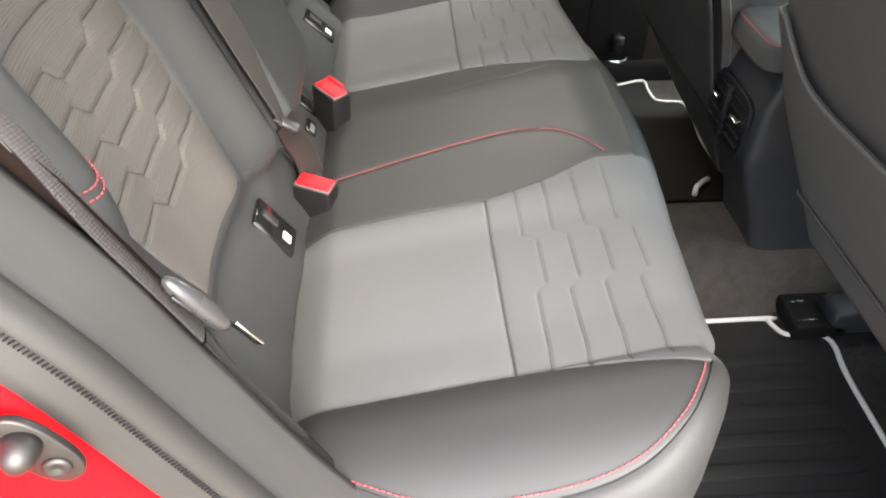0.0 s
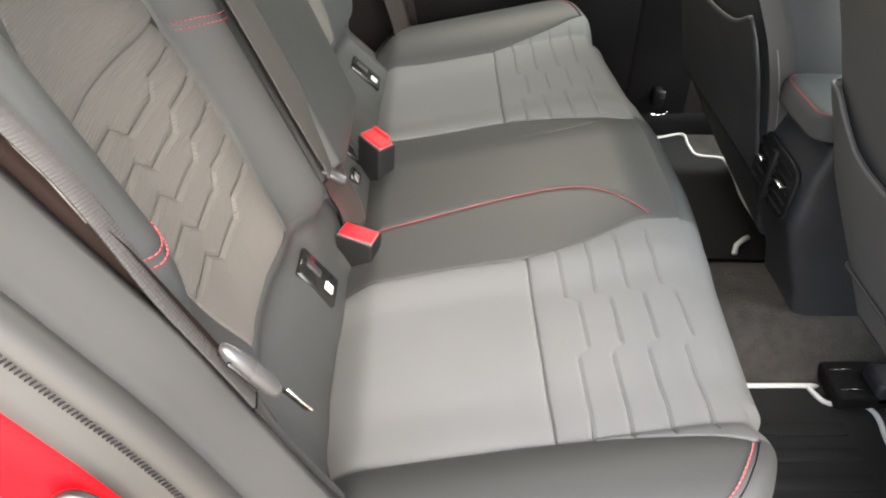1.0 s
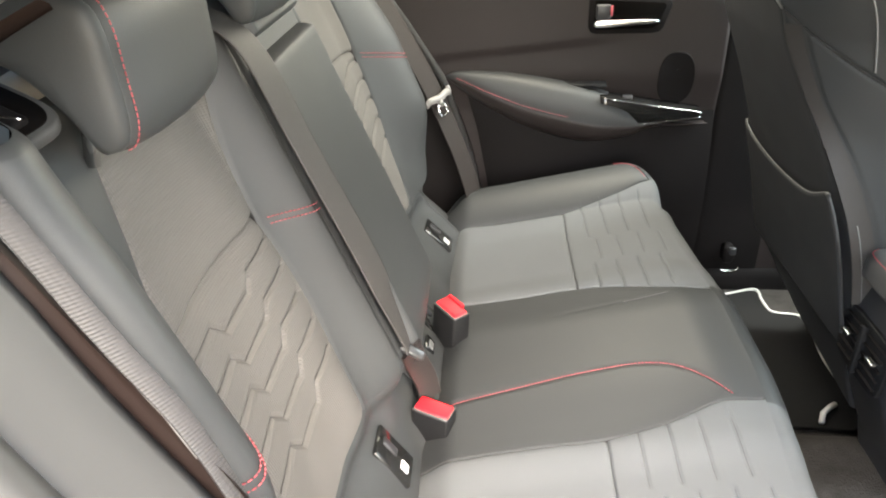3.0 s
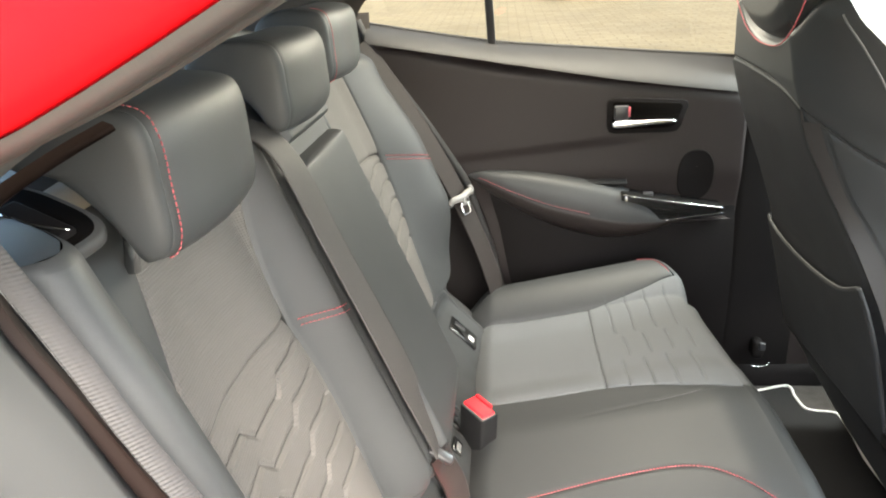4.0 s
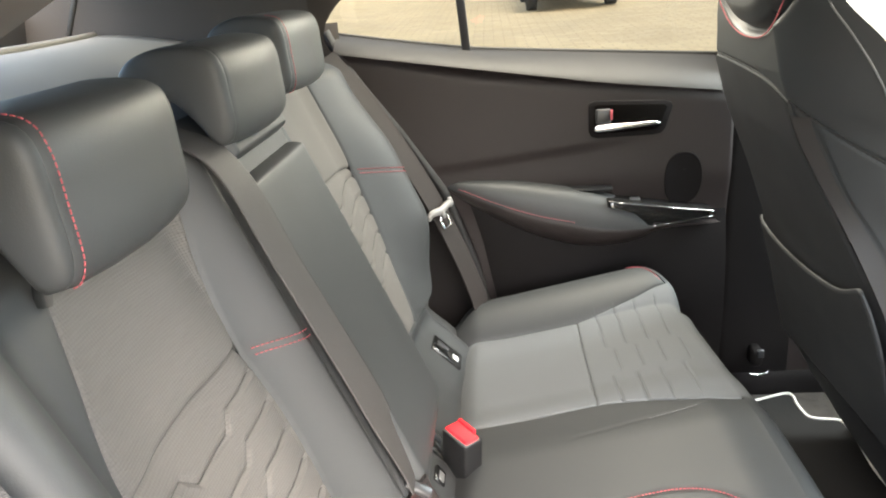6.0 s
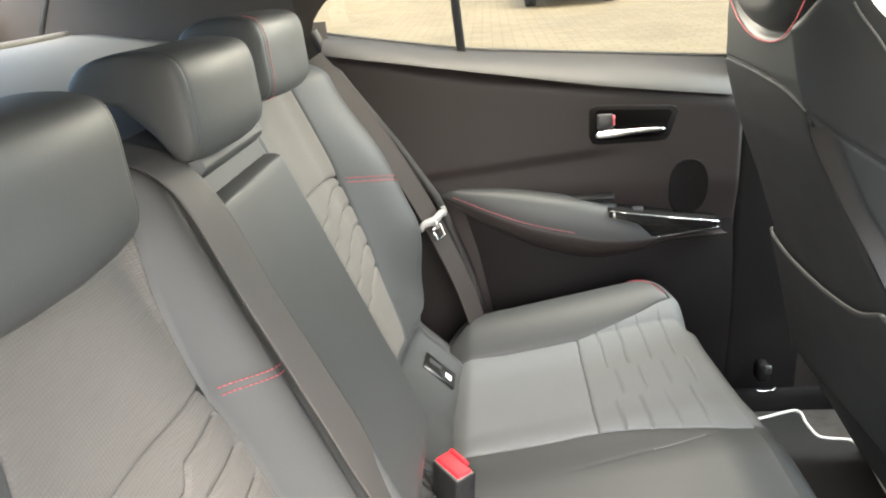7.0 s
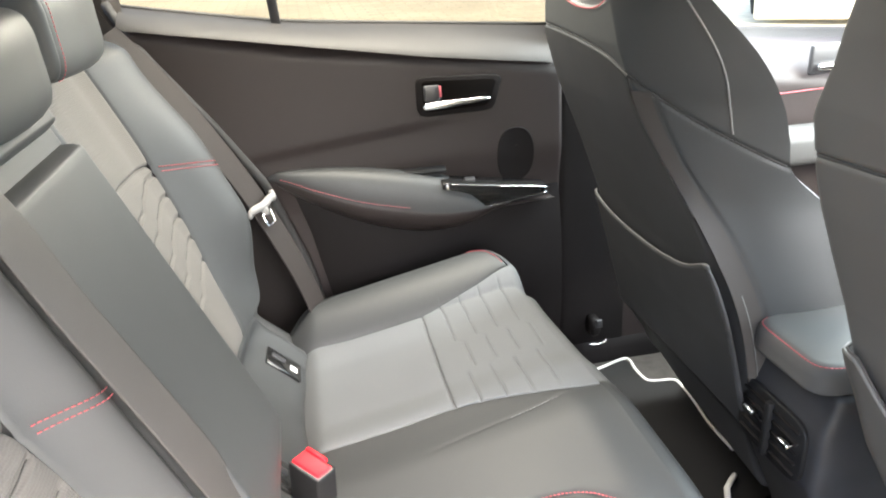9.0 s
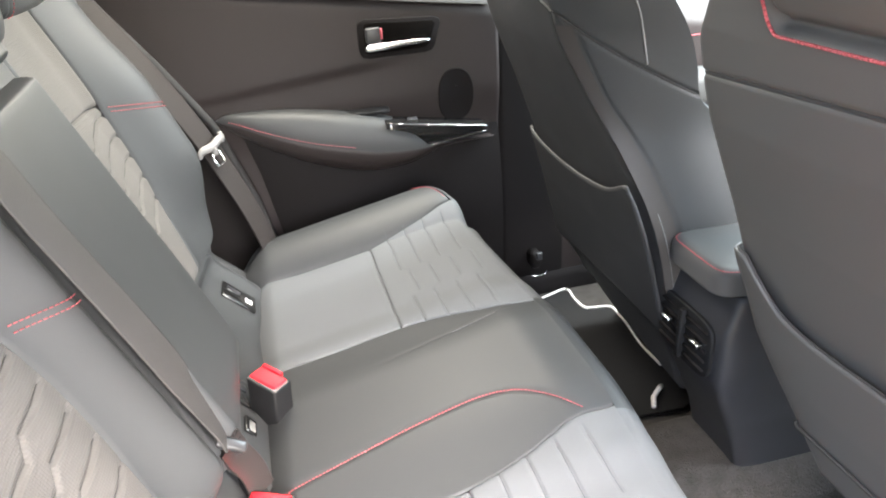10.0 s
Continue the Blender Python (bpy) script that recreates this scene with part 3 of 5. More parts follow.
# ---- head restraints ----
def head_restraint(y0, half, label, red, front, low, top):
    """A wedge-shaped pad swept across the seat, with flat side panels sewn on."""
    th = empty("head_restraint", label, "headrest", (front - 0.05, y0, low), "rear head restraints")
    h = top - low
    side = curve_of([(0.018, low), (0.006, low + 0.004), (0.0, low + 0.020), (0.001, low + 0.5 * h), (0.003, top - 0.022), (0.011, top - 0.006), (0.030, top), (0.062, top + 0.001),
                     (0.086, top - 0.005), (0.101, top - 0.016), (0.106, top - 0.029), (0.098, top - 0.037), (0.067, low + 0.57 * h), (0.038, low + 0.30 * h), (0.018, low)])
    n = 64
    prof = [side(i / n) for i in range(n)]
    mid = np.array([0.040, low + 0.6 * h])

    def ring(y, s):
        bow = 0.010 * (y / half) ** 2
        return [(front - bow - (mid[0] + (p[0] - mid[0]) * s), y0 + y, mid[1] + (p[1] - mid[1]) * s) for p in prof]
    seam = half - 0.008
    make("cushion", loft([ring(y, s) for y, s in ((-seam, 0.965), (-seam + 0.002, 0.985), (-seam + 0.007, 1.0), (-0.5 * half, 1.01), (0, 1.015), (0.5 * half, 1.01), (seam - 0.007, 1.0), (seam - 0.002, 0.985), (seam, 0.965))]), LEATHER, th, "black leatherette pad")
    for s in (-1, 1):
        cap = [ring(s * y, k) for y, k in ((seam - 0.003, 0.955), (seam + 0.0005, 0.985), (seam + 0.0035, 0.975), (seam + 0.006, 0.94), (seam + 0.008, 0.88), (seam + 0.0095, 0.76), (seam + 0.011, 0.5), (seam + 0.0115, 0.05))]
        make("end_cap", turn_up(loft(cap), (0, s, 0)), LEATHER, th, "sewn-on side panel")
        if red and s < 0:
            line = [(front - 0.010 * ((seam - 0.006) / half) ** 2 - q[0] + 0.0012, y0 - seam + 0.006, q[1] + (0.001 if t > 0.3 else 0)) for t, q in ((t, side(t)) for t in np.linspace(0.02, 0.38, 60))]
            make("stitching", stitches(line, 0.0005, 0.0045), STITCH, th, "red thread")
        make("post", tube([(front - 0.075, y0 + s * half * 0.3, low - 0.03), (front - 0.060, y0 + s * half * 0.3, top - 0.04)], 0.006, 10), CHROME, th, "chrome post")


head_restraint(-0.324, 0.093, "black leatherette rear head restraint with red stitching", True, -0.266, 1.030, 1.134)
head_restraint(-0.010, 0.099, "black leatherette middle head restraint", False, -0.270, 1.050, 1.145)
head_restraint(0.272, 0.106, "black leatherette rear head restraint with red stitching", True, -0.284, 1.060, 1.160)

lever = empty("seat_release", "black seat release lever in a dark recess on the backrest shoulder", "release lever", (-0.33, -0.49, 1.05))
lm = frame_of((-0.352, -0.432, 1.066), (1, -0.32, -0.12), (0.25, -0.28, 1))
make("edging", plate(superloop(0, 0, 0.043, 0.027, 3.2, 40), 0.010, lm @ Matrix.Translation((0, 0, -0.006)), 0.003, 3), TRIM, lever, "dark moulded surround")
# Flat plate on the surround; its black paints the shaded hollow.
make("recess", plate(superloop(0, 0, 0.037, 0.021, 3.2, 40), 0.002, lm @ Matrix.Translation((0, 0, 0.0035))), RECESS_SHADE, lever, "flat black plate painting in the recess shade")
make("handle", rounded(0.050, 0.016, 0.008, 0.003, 3, lm @ Matrix.Translation((0.006, -0.004, 0.006))), DARKSOFT, lever, "black pull lever")
make("edge", tube([tuple(lm @ Vector((-0.012 + 0.042 * t, -0.013 + 0.012 * t * t, 0.010))) for t in np.linspace(0, 1, 14)], 0.0009, 6), CHROME, lever, "bright lever edge")


# ---- belts and buckles ----
def buckle(place, along_x, label, lip=False):
    """A black buckle with its red button on top."""
    th = empty("seat_belt_buckle", label, "seat belt buckle", place, "rear buckles")
    m = frame_of(place, along_x, (0.06, -0.10, 1))
    make("housing", rounded(0.052, 0.032, 0.085, 0.004, 3, m @ Matrix.Translation((0, 0, -0.0425))), BLACK, th)
    make("collar", rounded(0.050, 0.027, 0.004, 0.0015, 2, m @ Matrix.Translation((0, -0.001, -0.0012))), VINYL, th, "grey rim round the button")
    make("button", rounded(0.047, 0.0235, 0.006, 0.003, 3, m @ Matrix.Translation((0, -0.0005, 0.0002))), RED, th, "bright red release button")
    if lip:
        make("button_lip", rounded(0.034, 0.006, 0.008, 0.002, 2, m @ Matrix.Translation((-0.006, 0.0135, 0.001))), RED, th, "red plastic edge of the slot")
    return th


buckle((-0.115, -0.115, 0.567), (0.93, -0.37, 0.0), "black belt buckle with red button beside the seat")
buckle((-0.101, 0.071, 0.600), (0.66, -0.75, 0.0), "black belt buckle with red button on the centre seat", True)

belt = empty("centre_seat_belt", "dark grey woven centre seat belt across the backrest", "seat belt", (-0.3, -0.11, 1.0))
make("webbing", strap([(-0.40, -0.135, 1.075), (-0.335, -0.13, 1.07), (-0.284, -0.128, 1.035), (-0.238, -0.130, 0.93), (-0.187, -0.122, 0.80), (-0.166, -0.114, 0.735), (-0.150, -0.110, 0.685), (-0.144, -0.112, 0.662)],
                      [(0.1, 0, 1), (0.6, -0.1, 1), (1, -0.2, 0.4), (1, -0.2, 0.4), (1, -0.2, 0.4), (1, -0.1, 0.4), (1, 0.1, 0.3)], 0.050), WEB, belt)
make("clip", rounded(0.036, 0.014, 0.010, 0.004, 3, frame_of((-0.141, -0.108, 0.652), (0.75, 0.1, -0.55), (0.5, -0.5, 0.6))), DARKTONGUE, belt, "worn grey plastic belt clip")
make("tail", strap([(-0.142, -0.110, 0.656), (-0.138, -0.092, 0.622), (-0.128, -0.084, 0.590), (-0.122, -0.086, 0.560)], [(0.7, -0.8, 0.3)] * 4, 0.034, 0.003, 24), STALK, belt, "black webbing tail folded under the clip")

fbelt = empty("far_seat_belt", "dark seat belt with a grey tongue beside the backrest", "seat belt", (-0.2, 0.55, 0.9))
FB = [(-0.34, 0.595, 1.07), (-0.27, 0.585, 0.98), (-0.18, 0.565, 0.83), (-0.12, 0.55, 0.70), (-0.085, 0.54, 0.60), (-0.07, 0.535, 0.52)]
# Darker copy of the webbing paints in the shade on the far belt.
make("webbing", strap(FB, [(0.9, -0.6, 0.2)] * 6, 0.048), SHADEDWEB, fbelt)


def tongue(parent, place, xdir, zdir, size=1.0, stuff=TONGUE):
    """A latch tongue: moulded bar with hooked ends and a steel loop."""
    m = frame_of(place, xdir, zdir) @ Matrix.Diagonal((size, size, size, 1))
    bar = [(0.006, -0.030, 0.0), (0.0, -0.031, 0.002), (-0.003, -0.022, 0.004), (0.0, 0.0, 0.005), (-0.003, 0.022, 0.004), (0.0, 0.031, 0.002), (-0.012, 0.034, 0.001)]
    c = curve_of(bar)
    rings = []
    for t in np.linspace(0, 1, 26):
        p = c(t)
        r = 0.0075 * (0.45 + 0.55 * math.sin(min(1, max(0, 0.04 + 0.92 * t)) * math.pi) ** 0.5)
        d = c(min(1, t + 0.02)) - c(max(0, t - 0.02))
        side = np.array([d[1], -d[0], 0]) / np.linalg.norm(d[:2])
        rings.append([tuple(m @ Vector(p + side * r * math.cos(a) + np.array([0, 0, 0.65 * r * math.sin(a)]))) for a in np.linspace(0, 2 * math.pi, 13)[:-1]])
    tg = make("tongue", loft(rings), stuff, parent, "grey moulded tongue")
    make("latch_neck", tube([tuple(m @ Vector(q)) for q in ((0.002, 0, 0.004), (0.016, 0, 0.003))], 0.006 * size, 8), stuff, tg)
    loop = [(0.014, -0.010, 0.002), (0.034, -0.010, 0.002), (0.036, 0, 0.002), (0.034, 0.010, 0.002), (0.014, 0.010, 0.002), (0.013, 0.0, 0.002), (0.014, -0.010, 0.002)]
    make("latch_plate", tube([tuple(m @ Vector(q)) for q in loop], 0.0026 * size, 6), CHROME, tg, "steel latch loop")
    return tg


tongue(fbelt, (-0.148, 0.549, 0.775), (0.42, -0.1, -1), (1, -0.9, 0.4))

nbelt = empty("near_seat_belt", "black seat belt with grey tongue by the door opening", "seat belt", (-0.15, -0.55, 0.8))
NB = [(-0.345, -0.56, 1.19), (-0.309, -0.550, 1.120), (-0.277, -0.548, 1.058), (-0.262, -0.548, 1.028), (-0.249, -0.548, 1.000), (-0.235, -0.548, 0.973), (-0.215, -0.548, 0.937), (-0.201, -0.550, 0.908), (-0.180, -0.553, 0.855), (-0.158, -0.553, 0.805), (-0.139, -0.550, 0.755), (-0.128, -0.543, 0.705), (-0.107, -0.541, 0.655), (-0.085, -0.540, 0.606), (-0.060, -0.539, 0.545)]
make("webbing", strap(NB[:11], [(0.35, -0.9, 0.3)] * 8 + [(0.6, -0.6, 0.34)] * 2 + [(0.8, 0.1, 0.3)], 0.0125), NEARWEB, nbelt)
make("webbing_edge", tube([(x - 0.0060, y - 0.001, z - 0.0030) for x, y, z in NB[1:8]], 0.0009, 6), GREYPIPE, nbelt, "pale selvedge of the webbing")
make("lower_webbing", strap(NB[10:], [(0.8, 0.1, 0.3)] * 5, 0.014, 0.003), GLOSS, nbelt, "dark glossy lower webbing")
nm = frame_of((-0.137, -0.549, 0.784), (0.47, 0.05, -0.80), (0.75, -0.45, 0.45))
nt = make("tongue", loft([[tuple(nm @ Vector((px, py, h))) for px, py in superloop(0, 0, 0.030 * k, 0.0080 * k, 2.3, 36)] for h, k in ((-0.005, 0.5), (-0.004, 0.8), (-0.001, 0.98), (0.001, 0.99), (0.004, 0.85), (0.006, 0.6), (0.0065, 0.2))]), DARKTONGUE, nbelt, "dark glossy moulded belt tongue")
make("slot", rounded(0.030, 0.004, 0.003, 0.001, 2, nm @ Matrix.Translation((-0.004, -0.0065, 0.002))), GLOSS, nt, "dark webbing slot")
make("latch_plate", rounded(0.028, 0.0022, 0.009, 0.0008, 2, nm @ Matrix.Translation((0.043, 0.004, 0.001))), CHROME, nt, "thin steel latch plate")


# stalk, sheath and guide between the two buckles
stalk = empty("buckle_stalk", "short black webbing stalk with a plastic sheath", "buckle stalk", (-0.14, -0.04, 0.53))
make("webbing", strap([(-0.150, -0.045, 0.575), (-0.138, -0.060, 0.565), (-0.126, -0.080, 0.55), (-0.12, -0.095, 0.53)], [(0.8, -0.3, 0.6)] * 4, 0.026, 0.003, 20), WEB, stalk)
make("sheath", strap([(-0.152, -0.045, 0.552), (-0.14, -0.065, 0.55), (-0.128, -0.085, 0.54)], [(0.7, -0.5, 0.6)] * 3, 0.022, 0.008, 16), BLACK, stalk, "black plastic sheath")
guide = empty("belt_guide", "grey moulded guide panel between backrest and cushion", "guide panel", (-0.14, 0.02, 0.5))
make("panel", turn_up(sheet(np.linspace(-0.06, 0.085, 24), np.linspace(0.485, 0.62, 24), lambda y, z: on_back(y, z, 0.010 - 0.012 * max(0, 1 - min(y + 0.06, 0.085 - y, 0.62 - z) / 0.006) ** 2)), (1, 0, 0)), LEATHER, guide)
gm = frame_of(on_back(0.040, 0.550, 0.011), (0, -1, 0), (1, 0, 0.7))
make("slot_frame", rounded(0.030, 0.020, 0.006, 0.002, 2, gm), GLOSS, guide, "dark slot frame")
make("slot_insert", rounded(0.020, 0.011, 0.007, 0.002, 2, gm @ Matrix.Translation((0.002, 0.001, 0.0005))), TONGUE, guide, "pale insert")


# ---- child seat anchor covers ----
for y, dz in ((-0.197, 0.008), (0.115, 0.0), (0.395, 0.0)):
    cover = empty("anchor_cover", "small black plastic cover of a child seat anchor", "anchor cover", on_back(y, 0.545), "anchor covers")
    lo, hi = Vector(on_back(y, 0.528 + dz, 0.003)), Vector(on_back(y, 0.575 + dz, 0.003))
    down = (lo - hi).normalized()
    m = frame_of((lo + hi) / 2, down, Vector((0, -1, 0)).cross(down))
    make("plate", rounded(0.068, 0.050, 0.008, 0.003, 2, m), GLOSS, cover)
    make("slot", rounded(0.026, 0.012, 0.004, 0.0015, 2, m @ Matrix.Translation((-0.012, 0.004, 0.004))), PLASTIC, cover, "dark slot")
    for dx, dy, w, h in ((0.018, -0.010, 0.012, 0.0015), (0.018, 0.002, 0.012, 0.0015), (0.012, -0.004, 0.0015, 0.012), (0.024, -0.004, 0.0015, 0.012), (0.018, -0.005, 0.006, 0.005)):
        make("symbol", rounded(w, h, 0.0012, 0.0003, 1, m @ Matrix.Translation((dx, dy, 0.0045))), WHITE, cover, "white printed mark")


# ---- floor, mats ----
floor = make("floor", turn_up(sheet(np.linspace(0.0, 1.4, 40), np.linspace(-0.70, 0.70, 60), lambda x, y: (x, y, 0.275 + 0.10 * math.exp(-(y / 0.105) ** 6) + 0.002 * noise.noise((x * 40, y * 40, 0)))), (0, 0, 1)), CARPET)
tagged(solid(floor, 0.03), "black carpet floor of the car", "floor", kind="structure")


def foot_mat(side):
    """A ribbed mat with a notched, corded border."""
    th = empty("floor_mat", "black ribbed floor mat with white corded edge", "floor mat", (0.5, side * 0.4, 0.28), "rear floor mats")
    edge = [(0.20, 0.135), (0.54, 0.133), (0.556, 0.138), (0.563, 0.155), (0.575, 0.168), (0.615, 0.170), (0.632, 0.178), (0.636, 0.20), (0.628, 0.26), (0.625, 0.45), (0.63, 0.525), (0.62, 0.543), (0.59, 0.55), (0.578, 0.565), (0.575, 0.615), (0.56, 0.634), (0.20, 0.635)]
    if side > 0:
        edge = [(0.20, 0.178), (0.535, 0.178), (0.60, 0.172), (0.628, 0.185), (0.634, 0.22), (0.626, 0.30), (0.625, 0.379), (0.634, 0.454), (0.637, 0.520), (0.628, 0.536), (0.590, 0.543), (0.576, 0.556), (0.573, 0.600), (0.576, 0.630), (0.562, 0.641), (0.478, 0.613), (0.30, 0.560), (0.20, 0.54)]
    pts = [(x, side * y) for x, y in edge]
    bm = plate(pts if side > 0 else pts[::-1], 0.008, Matrix.Translation((0, 0, 0.278)), 0.002)
    make("mat", bm, MAT, th, smooth=False)
    for y in np.linspace(0.215, 0.575, 9) if side < 0 else ():
        make("rib", rounded(0.36, 0.022, 0.006, 0.0025, 2, Matrix.Translation((0.40, side * y, 0.2865))), MAT, th)
    c = curve_of(edge if side < 0 else edge[5:])
    if side > 0:
        make("piping", tube([(0.547, 0.186, 0.290), (0.556, 0.205, 0.296), (0.575, 0.222, 0.296), (0.590, 0.236, 0.290)], 0.005, 8), PIPING, th, "turned-up corner of the corded edge")
    make("piping", tube([(c(t)[0], side * c(t)[1], 0.287) for t in np.linspace(0, 1, 160)], 0.0042 if side < 0 else 0.003, 8), PIPING, th, "off-white corded edge")


foot_mat(-1)
foot_mat(1)


# ---- front seats ----
def seat_rear_x(z):
    return float(np.interp(z, [0.30, 0.42, 0.55, 0.66, 0.75, 0.85, 0.95, 1.04, 1.10, 1.2, 1.35], [0.50, 0.50, 0.482, 0.46, 0.437, 0.402, 0.362, 0.333, 0.322, 0.312, 0.31]))


def seat_half(z):
    return float(np.interp(z, [0.30, 0.42, 0.60, 0.75, 0.90, 0.98, 1.03, 1.08, 1.14, 1.20, 1.36], [0.17, 0.185, 0.20, 0.208, 0.21, 0.208, 0.198, 0.165, 0.135, 0.12, 0.11]))


def inner_edge(z):
    """Where the far seat's rear panel ends on the side of the console."""
    return (glide(z, [0.55, 0.647, 0.716, 0.786, 0.855, 0.907, 0.97, 1.009, 1.06, 1.10, 1.2, 1.36], [0.064, 0.066, 0.071, 0.098, 0.138, 0.17, 0.198, 0.195, 0.20, 0.205, 0.215, 0.215]))


def wing_edge(z):
    """The front rim (x, y) of the far seat's flank and shoulder wing."""
    zs = [0.55, 0.70, 0.80, 0.841, 0.888, 0.93, 0.9765, 1.03, 1.09, 1.13, 1.2, 1.36]
    return (glide(z, zs, [0.66, 0.65, 0.605, 0.565, 0.515, 0.505, 0.491, 0.459, 0.405, 0.37, 0.35, 0.34])), (glide(z, zs, [0.06, 0.066, 0.078, 0.085, 0.088, 0.088, 0.090, 0.094, 0.105, 0.12, 0.165, 0.19]))


TURN_AT = 0.55


def seat_point(y0, v, z, out=0.0):
    """A point of the seat's rear: v from -1 to 1 across, round the flank on the console side."""
    a = abs(v)
    if v * y0 < 0 and y0 > 0:
        if a < TURN_AT:
            return (seat_rear_x(z) - out, y0 + (inner_edge(z) - y0) * a / TURN_AT, z)
        f = (a - TURN_AT) / (1 - TURN_AT)
        bx, by = wing_edge(z)
        ax, ay = seat_rear_x(z), inner_edge(z)
        swell = 0.013 * math.sin(math.pi * f) ** 0.9
        dx, dy = bx - ax, by - ay
        n = math.hypot(dx, dy)
        return (ax + dx * f + dy / n * (swell + out), ay + dy * f - dx / n * (swell + out), z)
    turn = max(0, (a - 0.86) / 0.14) ** 1.1 * (0.05 if v * y0 < 0 else 0.012)
    waist = float(np.interp(z, [0.54, 0.58, 0.62, 0.66, 0.70, 0.78], [0.13, 0.105, 0.075, 0.04, 0.015, 0.0])) if v * y0 < 0 else 0.0
    return (seat_rear_x(z) + turn - out, y0 + v * (seat_half(z) - waist + (0.012 if y0 > 0 else 0)), z)


def front_seat(side):
    y0 = 0.30 if side > 0 else -0.335
    th = empty("front_seat", "black leatherette sports front seat with rear pocket, seen from behind", "car seat", (0.6, y0, 0.28), "front seats")

    def seam_z(v):
        w = v * side
        if side > 0 and v < -TURN_AT:
            f = (-v - TURN_AT) / (1 - TURN_AT)
            return 1.004 - 0.11 * f - 0.008 * math.sin(math.pi * f)
        if side > 0:
            return glide(y0 + (0.187 - y0) * -v / TURN_AT if v < 0 else y0 + 0.22 * v, [0.16, 0.183, 0.245, 0.33, 0.41, 0.52], [0.985, 1.002, 1.023, 1.033, 1.038, 1.042])
        return 1.007 + 0.012 * w

    def ring_z(y):
        """The lower rim of the head recess."""
        if side > 0:
            return 1.083 + 0.045 * (abs(y - 0.295) / 0.125) ** 2.5
        return 1.053 + 0.05 * (max(0, abs(y - y0) - 0.060) / 0.024) ** 2.5

    def rear(u, v):
        z = 0.56 + (1.36 - 0.56) * u
        g = groove(z - seam_z(v), 0.004, 0.0026)
        if side > 0 and v < 0 and z < seam_z(v):
            g += groove(abs(v) - TURN_AT, 0.005, 0.012) + groove(abs(v) - TURN_AT - 0.075, 0.003, 0.008)
        y = seat_point(y0, v, z)[1]
        steep = (ring_z(y + 0.002) - ring_z(y - 0.002)) / 0.004
        d = (z - ring_z(y)) / math.sqrt(1 + steep * steep)
        g += groove(d - 0.006, 0.014, 0.006) + 0.012 * smoothstep(0.010, 0.040, d)
        return seat_point(y0, v, z, g)
    # Covers are alike; the far one's darker leather paints in its shade.
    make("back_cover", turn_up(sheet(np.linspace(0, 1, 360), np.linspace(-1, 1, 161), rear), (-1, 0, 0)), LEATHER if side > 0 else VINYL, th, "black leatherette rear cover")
    make("seam", tube([rear((seam_z(v) - 0.56) / 0.80, v) for v in np.linspace(-0.985, 0.985, 400)], 0.0024, 6), TYRE, th, "dark seam line")
    for s in (-1, 1):
        def flank(u, v):
            z = 0.56 + 0.80 * u
            x, y, _ = seat_point(y0, s, z)
            d = float(np.interp(z, [0.4, 0.6, 0.9, 1.0, 1.1, 1.36], [0.16, 0.18, 0.17, 0.16, 0.12, 0.11]))
            g = groove(z - seam_z(s) + 0.045 * v, 0.003, 0.003)
            if side > 0 and s < 0:
                return (x + 0.035 * math.sin(v * math.pi * 0.75), y + 0.16 * v, z - 0.02 * v)
            return (x + d * v, y + s * (0.024 * math.sin(v * math.pi * 0.8) * (1 - smoothstep(1.0, 1.1, z) * 0.7) + g), z)
        make("side_bolster", turn_up(sheet(np.linspace(0, 1, 90), np.linspace(0, 1, 18), flank), (0, s, 0)), VINYL, th)
    if side > 0:
        make("welt", tube([seat_point(y0, -(0.835 + 0.5 * (z - 0.937)), z, 0.0005) for z in np.linspace(0.937, 1.13, 40)], 0.0012, 6), GREYPIPE, th, "pale piping of the shoulder wing")
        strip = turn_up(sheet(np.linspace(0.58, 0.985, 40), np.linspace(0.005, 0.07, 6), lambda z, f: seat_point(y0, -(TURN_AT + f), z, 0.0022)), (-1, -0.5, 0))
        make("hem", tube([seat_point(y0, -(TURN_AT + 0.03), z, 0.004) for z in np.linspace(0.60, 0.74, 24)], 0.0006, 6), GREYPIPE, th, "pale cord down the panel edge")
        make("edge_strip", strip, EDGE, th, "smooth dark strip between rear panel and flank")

    if side > 0:
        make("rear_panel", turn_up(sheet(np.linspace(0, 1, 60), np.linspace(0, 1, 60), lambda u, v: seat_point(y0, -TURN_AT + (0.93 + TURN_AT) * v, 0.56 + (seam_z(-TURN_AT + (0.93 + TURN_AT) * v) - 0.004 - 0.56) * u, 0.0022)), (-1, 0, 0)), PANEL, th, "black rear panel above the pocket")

    def pocket(u, v):
        vv = 0.90 * (2 * v - 1) if side < 0 else -0.545 + 1.445 * v
        yy = seat_point(y0, vv, 0.74)[1]
        top = 0.003 + glide(yy, [0.09, 0.102, 0.195, 0.348, 0.474, 0.536], [0.772, 0.768, 0.735, 0.723, 0.737, 0.767]) if side > 0 else 0.004 + glide(yy, [-0.53, -0.47, -0.40, -0.343, -0.26, -0.216, -0.196, -0.18], [0.80, 0.758, 0.746, 0.742, 0.740, 0.749, 0.772, 0.798])
        low = 0.535 if side > 0 else 0.565
        z = low + (top - low) * u
        return seat_point(y0, vv, z, 0.003 + 0.007 * math.sin(min(1, u * 1.1) * math.pi * 0.55) * (1 - abs(vv) ** 6))
